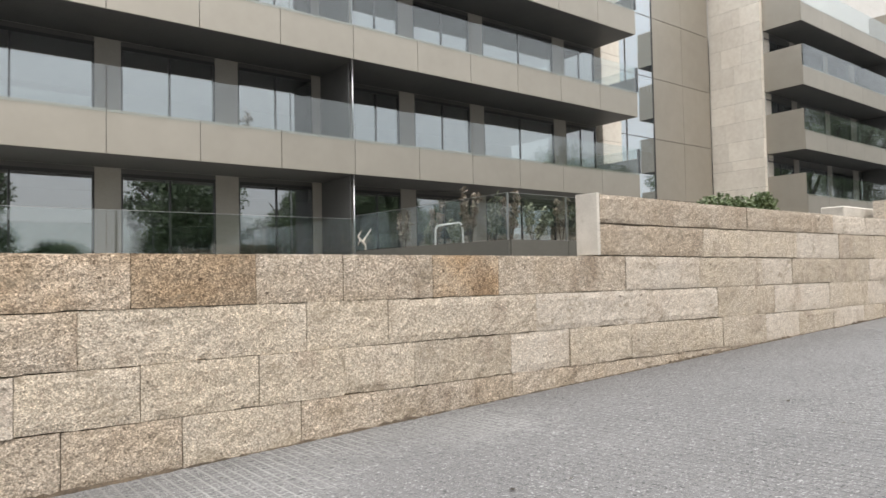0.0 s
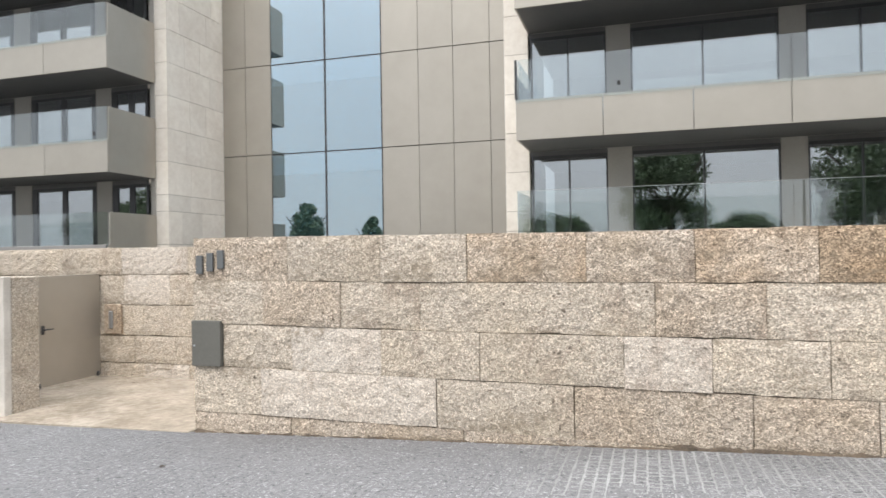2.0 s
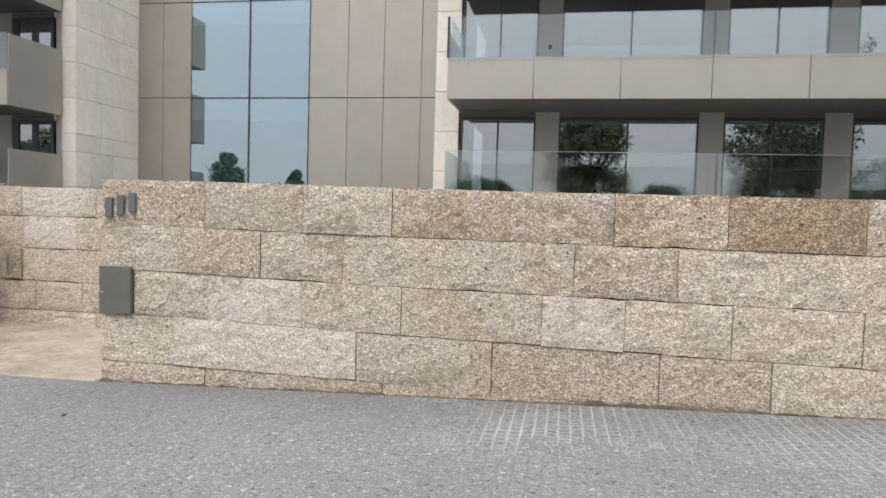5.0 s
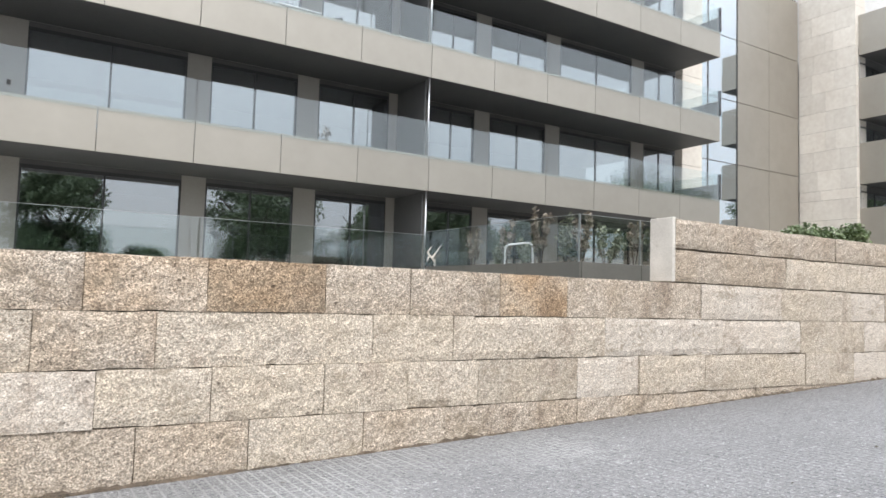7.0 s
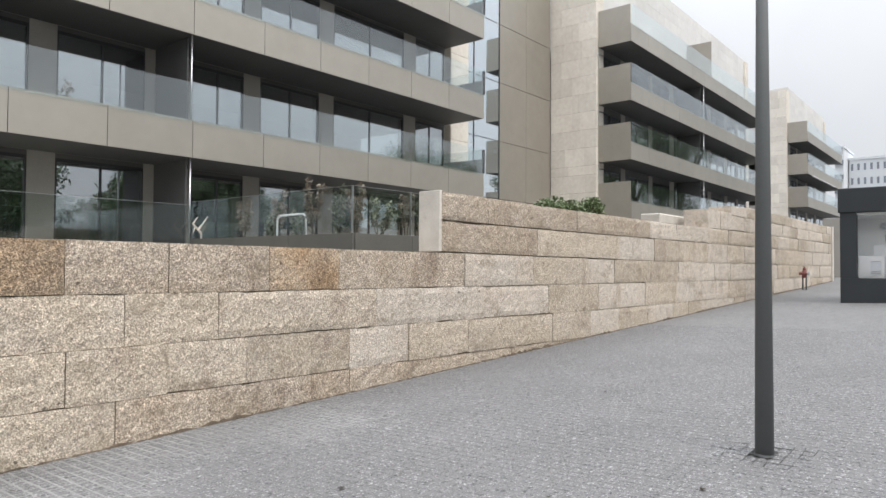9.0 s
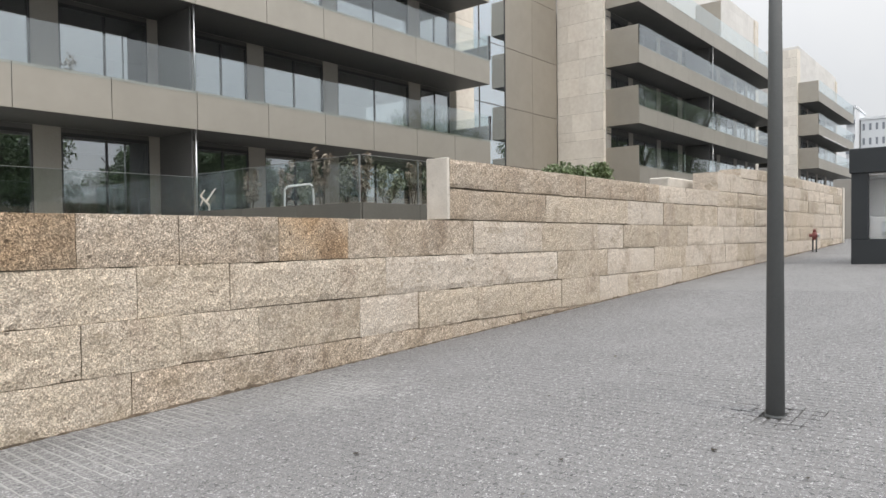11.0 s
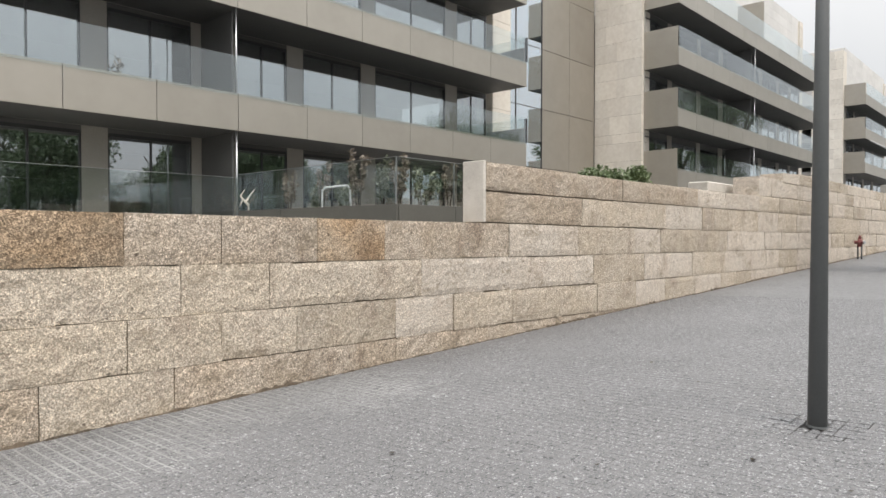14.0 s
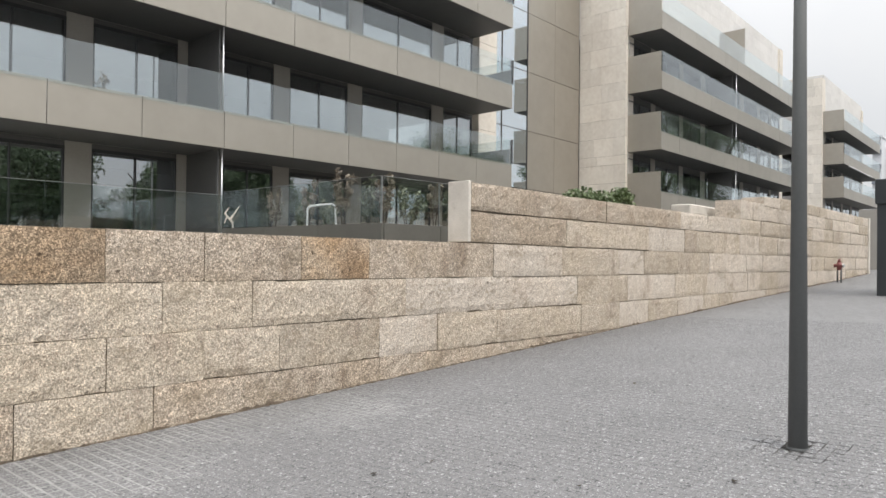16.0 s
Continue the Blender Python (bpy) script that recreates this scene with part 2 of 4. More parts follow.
def paving_far():
    """The same setts where they lie far off: stone cells with paler joints."""
    m = bpy.data.materials.new("granite_setts_far")
    m.use_nodes = True
    n, l = m.node_tree.nodes, m.node_tree.links
    b = n["Principled BSDF"]
    geo = n.new("ShaderNodeNewGeometry")
    v = n.new("ShaderNodeTexVoronoi")
    v.inputs["Scale"].default_value = 9.0
    e = n.new("ShaderNodeTexVoronoi")
    e.feature = "DISTANCE_TO_EDGE"
    e.inputs["Scale"].default_value = 9.0
    f = n.new("ShaderNodeTexNoise")
    f.inputs["Scale"].default_value, f.inputs["Detail"].default_value = 45, 3
    p = n.new("ShaderNodeTexNoise")
    p.inputs["Scale"].default_value, p.inputs["Detail"].default_value = 0.5, 5
    for t in (v, e, f, p):
        l.new(geo.outputs["Position"], t.inputs["Vector"])
    bw = n.new("ShaderNodeRGBToBW")
    l.new(v.outputs["Color"], bw.inputs[0])
    s1 = n.new("ShaderNodeMath")
    s1.operation = "MULTIPLY_ADD"
    s1.inputs[1].default_value = 0.18
    l.new(bw.outputs[0], s1.inputs[0])
    l.new(f.outputs["Fac"], s1.inputs[2])
    s2 = n.new("ShaderNodeMath")
    s2.operation = "MULTIPLY_ADD"
    s2.inputs[1].default_value = 0.25
    l.new(p.outputs["Fac"], s2.inputs[0])
    l.new(s1.outputs[0], s2.inputs[2])
    r = n.new("ShaderNodeValToRGB")
    for el, (q, c) in zip(r.color_ramp.elements, ((0.5, 0.085), (1.0, 0.25))):
        el.position, el.color = min(q, 1.0), (c, c * 0.99, c * 0.985, 1)
    l.new(s2.outputs[0], r.inputs["Fac"])
    j = n.new("ShaderNodeMapRange")
    j.inputs["From Min"].default_value, j.inputs["From Max"].default_value = 0.02, 0.07
    j.inputs["To Min"].default_value, j.inputs["To Max"].default_value = 0.8, 0.0
    l.new(e.outputs["Distance"], j.inputs["Value"])
    x = n.new("ShaderNodeMixRGB")
    x.inputs[2].default_value = (0.19, 0.185, 0.18, 1)
    l.new(j.outputs[0], x.inputs[0])
    l.new(r.outputs["Color"], x.inputs[1])
    l.new(x.outputs["Color"], b.inputs["Base Color"])
    b.inputs["Roughness"].default_value = 0.75
    bp = n.new("ShaderNodeBump")
    bp.inputs["Strength"].default_value, bp.inputs["Distance"].default_value = 0.5, 0.02
    l.new(f.outputs["Fac"], bp.inputs["Height"])
    l.new(bp.outputs["Normal"], b.inputs["Normal"])
    return m


paving = paving_far()
bronze = mat("bronze_aluminium", [(0.36, (0.376, 0.349, 0.301)), (0.64, (0.419, 0.390, 0.340))], 0.25, 1.2, 0.40, 0.62, 0, None, 0.035)
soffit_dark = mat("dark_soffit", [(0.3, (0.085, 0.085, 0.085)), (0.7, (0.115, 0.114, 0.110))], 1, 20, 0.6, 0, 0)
column_grey = mat("grey_render", [(0.3, (0.30, 0.28, 0.25)), (0.7, (0.37, 0.35, 0.315))], 1, 30, 0.7, 0, 0.05)
parapet_grey = mat("dark_grey_render", [(0.3, (0.185, 0.178, 0.17)), (0.7, (0.24, 0.232, 0.222))], 1, 30, 0.7, 0, 0.05)
frame_black = mat("black_window_frame", [(0.3, (0.040, 0.041, 0.042)), (0.7, (0.056, 0.056, 0.058))], 3, 40, 0.4, 0.2, 0)
room_dark = mat("room_wall", [(0.3, (0.26, 0.25, 0.235)), (0.7, (0.34, 0.33, 0.31))], 1, 20, 0.9, 0, 0)
curtain = mat("white_blind", [(0.3, (0.60, 0.62, 0.64)), (0.7, (0.75, 0.76, 0.78))], 1, 8, 0.9, 0, 0)
steel = mat("brushed_steel", [(0.3, (0.42, 0.43, 0.44)), (0.7, (0.6, 0.6, 0.6))], 2, 60, 0.3, 0.9, 0)
post_paint = mat("grey_post_paint", [(0.3, (0.105, 0.111, 0.111)), (0.7, (0.128, 0.134, 0.133))], 2, 50, 0.6, 0.0, 0.03)
kiosk_paint = mat("anthracite_panel", [(0.3, (0.021, 0.025, 0.028)), (0.7, (0.031, 0.036, 0.040))], 1, 40, 0.5, 0.1, 0.03)
white_paint = mat("white_board", [(0.3, (0.72, 0.72, 0.71)), (0.7, (0.82, 0.82, 0.81))], 1, 30, 0.6, 0, 0.02)
orange_plastic = mat("orange_plastic", [(0.3, (0.75, 0.18, 0.05)), (0.7, (0.85, 0.26, 0.08))], 3, 30, 0.4, 0, 0)
hydrant_red = mat("faded_red_iron", [(0.3, (0.13, 0.035, 0.032)), (0.7, (0.27, 0.09, 0.085))], 8, 60, 0.55, 0, 0.1)
leaf = mat("foliage", [(0.3, (0.058, 0.09, 0.048)), (0.7, (0.14, 0.19, 0.09))], 0.6, 8, 0.6, 0, 0, None, 0.35)
leaf_shrub = mat("shrub_leaves", [(0.3, (0.085, 0.125, 0.055)), (0.7, (0.20, 0.25, 0.12))], 2, 18, 0.55, 0, 0, None, 0.3)
leaf_pale = mat("grey_green_leaves", [(0.3, (0.12, 0.135, 0.085)), (0.7, (0.27, 0.285, 0.20))], 4, 22, 0.5, 0, 0, None, 0.3)
leaf_dry = mat("bronze_green_leaves", [(0.3, (0.15, 0.115, 0.088)), (0.7, (0.33, 0.285, 0.225))], 6, 30, 0.6, 0, 0, None, 0.35)
bark = mat("bark", [(0.3, (0.05, 0.04, 0.03)), (0.7, (0.12, 0.10, 0.08))], 6, 60, 0.9, 0, 0.5)
soil_brown = mat("soil_and_moss", [(0.36, (0.042, 0.033, 0.024)), (0.64, (0.16, 0.12, 0.083))], 2.5, 45, 0.95, 0, 0.6)
meter_paint = mat("grey_green_paint", [(0.3, (0.105, 0.102, 0.088)), (0.7, (0.135, 0.131, 0.114))], 2, 30, 0.55, 0, 0.02)
engraved = mat("engraving", [(0.3, (0.26, 0.245, 0.22)), (0.7, (0.36, 0.34, 0.31))], 3, 50, 0.9, 0, 0)
yellow = mat("yellow_sign", [(0.3, (0.60, 0.47, 0.15)), (0.7, (0.70, 0.56, 0.20))], 3, 60, 0.4, 0, 0)
black_ink = mat("black_print", [(0.3, (0.015, 0.015, 0.015)), (0.7, (0.03, 0.03, 0.03))], 3, 60, 0.5, 0, 0)
travertine = mat("polished_stone_floor", [(0.38, (0.27, 0.225, 0.175)), (0.5, (0.37, 0.315, 0.25)), (0.62, (0.48, 0.42, 0.345))], 1.6, 9, 0.18, 0, 0.02)
far_white = mat("far_render", [(0.3, (0.60, 0.62, 0.64)), (0.7, (0.68, 0.70, 0.72))], 0.2, 3, 0.9, 0, 0)
far_window = mat("far_window", [(0.3, (0.16, 0.18, 0.21)), (0.7, (0.24, 0.26, 0.29))], 0.2, 3, 0.3, 0, 0)
grass = mat("grass", [(0.3, (0.05, 0.08, 0.025)), (0.7, (0.12, 0.15, 0.06))], 0.3, 6, 0.9, 0, 0.3)
pane_mat = glass("coated_window_glass", 0.32, (0.68, 0.71, 0.72))
curtain_wall_mat = glass("blue_curtain_wall_glass", 0.43, (0.62, 0.76, 0.82), sheen=(0.86, 0.95, 1.0))
# Copy of the curtain glass with raised mirror and whiter tint for brighter sky reflection.
curtain_wall_skylit = glass("skylit_curtain_wall_glass", 0.62, (0.62, 0.76, 0.82), sheen=(0.95, 0.98, 1.0))
rail_mat = glass("balustrade_glass", 0.095, (0.93, 0.955, 0.95))
shop_mat = glass("shop_glass", 0.02, (0.97, 0.97, 0.97))


# Translucent sheet added to let daylight through and brighten the kiosk interior.
opal = bpy.data.materials.new("added_daylight_panel")
opal.use_nodes = True
on, ol = opal.node_tree.nodes, opal.node_tree.links
on["Principled BSDF"].inputs["Base Color"].default_value = (0.8, 0.8, 0.79, 1)
otr, omx = on.new("ShaderNodeBsdfTranslucent"), on.new("ShaderNodeMixShader")
otr.inputs["Color"].default_value, omx.inputs[0].default_value = (0.95, 0.95, 0.94, 1), 0.8
ol.new(on["Principled BSDF"].outputs[0], omx.inputs[1])
ol.new(otr.outputs[0], omx.inputs[2])
ol.new(omx.outputs[0], on["Material Output"].inputs["Surface"])


# ---- building blocks ----
def link(name, data, parent=None, label=""):
    ob = new(name, data)
    if parent:
        ob.parent = parent
    return tagged(ob, label)


def mesh_of(name, bm, material):
    me = bpy.data.meshes.new(name)
    bm.to_mesh(me)
    bm.free()
    me.materials.append(material)
    return me


def part(name, bm, material, parent=None, label=""):
    return link(name, mesh_of(name, bm, material), parent, label)


def add_box(bm, x0, x1, y0, y1, z0, z1, bevel=0.0):
    made = bmesh.ops.create_cube(bm, size=1, matrix=Matrix.LocRotScale(((x0 + x1) / 2, (y0 + y1) / 2, (z0 + z1) / 2), None, (abs(x1 - x0), abs(y1 - y0), abs(z1 - z0))))
    if bevel:
        es = list({e for v in made["verts"] for e in v.link_edges})
        bmesh.ops.bevel(bm, geom=es, offset=bevel, segments=1, affect="EDGES")


def box(name, mat_, parent, x0, x1, y0, y1, z0, z1, bevel=0.0, label=""):
    bm = bmesh.new()
    add_box(bm, x0, x1, y0, y1, z0, z1, bevel)
    return part(name, bm, mat_, parent, label)


def add_tube(bm, p, q, r0, r1, seg=12):
    p, q = Vector(p), Vector(q)
    d = q - p
    m = Matrix.Translation((p + q) / 2) @ d.to_track_quat("Z", "Y").to_matrix().to_4x4()
    bmesh.ops.create_cone(bm, cap_ends=True, segments=seg, radius1=r0, radius2=r1, depth=d.length, matrix=m)


def tube(name, mat_, parent, p, q, r0, r1, seg=12, label=""):
    bm = bmesh.new()
    add_tube(bm, p, q, r0, r1, seg)
    for f in bm.faces:
        f.smooth = len(f.verts) == 4
    return part(name, bm, mat_, parent, label)


def empty(name, at, label, category, group="", kind=""):
    ob = new(name)
    ob.location = at
    return tagged(ob, label, category, group, kind)


def ground_z(x, y):
    return 0.005 + 0.029 * max(-40.0, min(x, 60.0)) - 0.034 * max(-4.0, min(y, 16.0))


# ---- ground ----
def build_ground():
    xs = [-900, -300, -120, -40, -25, -15, -8, 0, 8, 16, 25, 35, 45, 60, 120, 300, 900]
    ys = [-900, -300, -100, -40, -20, -10, -4, 0, 4, 8, 12, 16, 40, 100, 300, 900]
    bm = bmesh.new()
    grid = [[bm.verts.new((x, y, ground_z(x, y) - 0.004)) for x in xs] for y in ys]
    for j in range(len(ys) - 1):
        for i in range(len(xs) - 1):
            bm.faces.new((grid[j][i], grid[j][i + 1], grid[j + 1][i + 1], grid[j + 1][i]))
    ob = part("ground", bm, paving)
    return tagged(ob, "sloping street paved with small grey granite setts", "pavement", kind="structure")


ground = build_ground()

WALL_Y = 7.2
rng = random.Random(7)


def block_mesh(w, low, high, d, kind):
    """One split-faced stone between a lower and an upper bed joint (heights at both ends): rough face, chipped arrises."""
    nx, nz = max(4, int(w / 0.085)), 6
    dent = [[0.0] * (nx + 1), [0.0] * (nx + 1)]
    for side in dent:
        for i in range(nx + 1):
            side[i] = rng.choice((0.0, 0.0, 0.001, 0.002, 0.004))
        if rng.random() < 0.4:
            a, n = rng.randrange(nx), rng.choice((2, 3, 4, 6))
            for i in range(a, min(nx, a + n) + 1):
                side[i] = rng.uniform(0.004, 0.014)
    bow = rng.uniform(-0.008, 0.004)
    bm = bmesh.new()
    front = {}
    for i in range(nx + 1):
        u = i / nx
        z0, z1 = low[0] + (low[1] - low[0]) * u, high[0] + (high[1] - high[0]) * u
        for k in range(nz + 1):
            v = k / nz
            edge = i in (0, nx) or k in (0, nz)
            dy = rng.uniform(-0.003, 0.007) if edge else bow - rng.uniform(-0.004, 0.011)
            z = z0 + (z1 - z0) * v + (dent[0][i] if k == 0 else -dent[1][i] if k == nz else rng.uniform(-0.02, 0.02) if not edge else 0)
            if k in (0, nz):
                dy += 0.8 * dent[0 if k == 0 else 1][i]
            front[i, k] = bm.verts.new((w * u + (rng.uniform(-0.02, 0.02) if 0 < i < nx else rng.uniform(-0.002, 0.003) * (1 if i == 0 else -1)), dy, z))
    for i in range(nx):
        for k in range(nz):
            bm.faces.new((front[i, k], front[i + 1, k], front[i + 1, k + 1], front[i, k + 1]))
    b = [bm.verts.new((x, d, z)) for x, z in ((0, low[0]), (w, low[1]), (w, high[1]), (0, high[0]))]
    bm.faces.new([front[i, 0] for i in range(nx, -1, -1)] + [b[0], b[1]])
    bm.faces.new([front[i, nz] for i in range(nx + 1)] + [b[2], b[3]])
    bm.faces.new([front[0, k] for k in range(nz + 1)] + [b[3], b[0]])
    bm.faces.new([front[nx, k] for k in range(nz, -1, -1)] + [b[1], b[2]])
    bm.faces.new(b[::-1])
    bmesh.ops.recalc_face_normals(bm, faces=bm.faces)
    return mesh_of("block", bm, kind)


def bed(knots):
    """A bed joint that rises and falls along the wall: heights at some places, straight between them."""
    xs, zs = zip(*knots)
    return lambda x: float(np.interp(x, xs, zs))


def lay_course(parent, xs, lower, upper, y, depth=0.5, kinds=None, plain=None, pale=0.0, worn=0.0):
    """A course of stones between two bed joints (numbers or bed() lines), with its head joints at xs."""
    kinds = kinds or {}
    lo = lower if callable(lower) else bed([(0, lower), (1, lower)])
    hi = upper if callable(upper) else bed([(0, upper), (1, upper)])
    for i in range(len(xs) - 1):
        a, b = xs[i], xs[i + 1]
        if hi(b) < ground_z(b, y) - 0.02 and hi(a) < ground_z(a, y) - 0.02:
            continue
        gx, gz = rng.choice((0.0018, 0.0028, 0.004, 0.0055)), rng.choice((0.0006, 0.001, 0.002, 0.0035))
        gz += rng.choice((0.0, 0.4, 1.0)) * worn
        kind = kinds.get(i) or (granite_pale if rng.random() < pale else plain or granite)
        ob = link("stone_block", block_mesh(b - a - 2 * gx, (lo(a) + gz, lo(b) + gz), (hi(a) - gz, hi(b) - gz), depth, kind), parent)
        ob.location = (a + gx, y + rng.uniform(-0.014, 0.008), 0)


def run(x0, x1, lo, hi, seed):
    r, xs = random.Random(seed), [x0]
    while xs[-1] < x1 - hi * 0.7:
        xs.append(xs[-1] + r.uniform(lo, hi))
    return xs[:-1] + [x1] if len(xs) > 1 and x1 - xs[-1] < lo * 0.5 else xs + [x1]


TOP = bed([(-5.2, 1.92), (-3, 1.91), (-0.7, 1.885), (1.5, 1.89), (8.2, 1.865), (11, 1.835), (15, 1.81), (21, 1.78), (40, 1.72)])
BED_A = bed([(-5, 1.42), (-2.7, 1.385), (0, 1.375), (2.6, 1.365), (3.9, 1.35), (6.1, 1.335), (8, 1.32), (12.3, 1.29), (16.7, 1.26), (24, 1.22), (40, 1.15)])
BED_B = bed([(-4.5, 0.905), (-2.7, 0.865), (-0.5, 0.85), (1, 0.845), (3, 0.83), (5.6, 0.815), (7.8, 0.79), (11, 0.74), (15, 0.69), (24, 0.65), (40, 0.6)])
BED_C = bed([(-4.6, 0.40), (-2.7, 0.365), (-0.5, 0.34), (1, 0.32), (3, 0.305), (6.6, 0.255), (9, 0.23), (12.3, 0.17), (20, 0.1)])
BED_D = bed([(-4.6, -0.14), (-2.7, -0.15), (-1, -0.19), (0.5, -0.215), (4, -0.25), (12, -0.4)])
COPE = bed([(8.2, 2.83), (9.7, 2.82), (12.3, 2.80), (18.7, 2.81), (20.8, 2.84), (24, 2.87), (40, 2.90)])


def build_street_wall():
    wall = box("wall_street", mortar, None, -5.21, 40.3, WALL_Y + 0.07, WALL_Y + 0.45, -0.9, 1.70)
    tagged(wall, "long retaining wall of split beige granite blocks beside the street", "wall", kind="structure")
    box("core", mortar, wall, -5.21, 8.2, WALL_Y + 0.07, WALL_Y + 0.45, 1.70, 1.845)
    box("core", mortar, wall, 8.2, 40.3, WALL_Y + 0.07, WALL_Y + 0.43, 1.70, 2.75)
    box("core", mortar, wall, 23.4, 40.3, WALL_Y + 0.07, WALL_Y + 0.43, 2.75, 3.6)
    lay_course(wall, [-5.22, -3.96, -2.82, -1.84, -0.61, 0.41, 1.47, 2.68, 3.71, 4.97, 6.08, 8.80], BED_A, TOP, WALL_Y, plain=granite_top,
               kinds={1: granite, 2: granite, 3: granite_ochre, 5: granite_ochre, 6: granite_brown, 8: granite_top, 9: granite_rust})
    lay_course(wall, [8.80, 10.9, 13.14] + run(13.14, 40.3, 1.1, 2.2, 1)[1:], BED_A, TOP, WALL_Y, pale=0.6, worn=0.006)
    lay_course(wall, [-5.22, -4.28, -3.30, -2.37, 0.04, 1.03, 3.25, 4.30, 6.77, 9.33], BED_B, BED_A, WALL_Y, kinds={1: granite_top, 4: granite_top, 8: granite_pale})
    lay_course(wall, [9.33, 11.48, 13.6, 16.1] + run(16.1, 40.3, 1.1, 2.2, 2)[1:], BED_B, BED_A, WALL_Y, pale=0.6, worn=0.006)
    lay_course(wall, [-4.82, -3.915, -2.825, -1.715, -0.26, 0.55, 1.55, 2.70, 3.70, 4.68, 6.28, 7.45, 8.9, 10.3], BED_C, BED_B, WALL_Y, kinds={1: granite_pale, 4: granite_pale, 10: granite_pale})
    lay_course(wall, run(10.3, 40.3, 1.1, 2.0, 3), BED_C, BED_B, WALL_Y, pale=0.6, worn=0.006)
    lay_course(wall, [-5.22, -4.82], 0.30, 0.40, WALL_Y)
    lay_course(wall, [-5.22, -4.32, -2.195, -0.75, 0.90, 1.93, 3.17, 4.22, 6.28, 8.40, 10.2, 11.9, 13.6], BED_D, BED_C, WALL_Y, plain=granite_top, kinds={0: granite, 1: granite_pale, 2: granite, 5: granite})
    lay_course(wall, run(13.6, 40.3, 1.1, 2.0, 4), BED_D, BED_C, WALL_Y, pale=0.6)
    lay_course(wall, [-5.22, -3.94, -1.9, 0.9, 3.2], -0.75, BED_D, WALL_Y, plain=granite_top)
    lay_course(wall, [8.2, 11.05, 14.62, 16.68, 17.44, 18.7, 20.83] + run(20.83, 40.3, 1.2, 2.2, 5)[1:], TOP, 2.37, WALL_Y, worn=0.012, depth=0.45, kinds={0: granite_top, 3: granite_top}, pale=0.5)
    lay_course(wall, [8.2, 9.72, 12.6, 16.4, 18.2, 20.8], 2.37, COPE, WALL_Y, worn=0.006, depth=0.45, kinds={0: granite_top, 1: granite_top, 2: granite_top}, pale=0.3)
    lay_course(wall, run(20.8, 40.3, 1.2, 2.2, 6), 2.37, COPE, WALL_Y, depth=0.45, pale=0.5, worn=0.008)
    lay_course(wall, [20.87, 22.0, 23.1], COPE, 3.42, WALL_Y, depth=0.75, pale=1.0)
    lay_course(wall, run(23.1, 40.3, 1.2, 2.2, 8), COPE, 3.36, WALL_Y, depth=0.7, pale=0.7, worn=0.01)
    lay_course(wall, run(23.1, 40.3, 1.3, 2.4, 9), 3.36, bed([(23.1, 3.66), (25.5, 3.76), (40, 3.76)]), WALL_Y, depth=0.7, pale=0.5)
    box("end_slab", granite_sawn, wall, 40.3, 40.7, WALL_Y - 0.06, WALL_Y + 0.5, 0.4, 3.80, 0.01)
    box("end_slab", granite_sawn, wall, 8.13, 8.2, WALL_Y - 0.01, WALL_Y + 0.42, 1.875, 2.84, 0.008)
    return wall


build_street_wall()


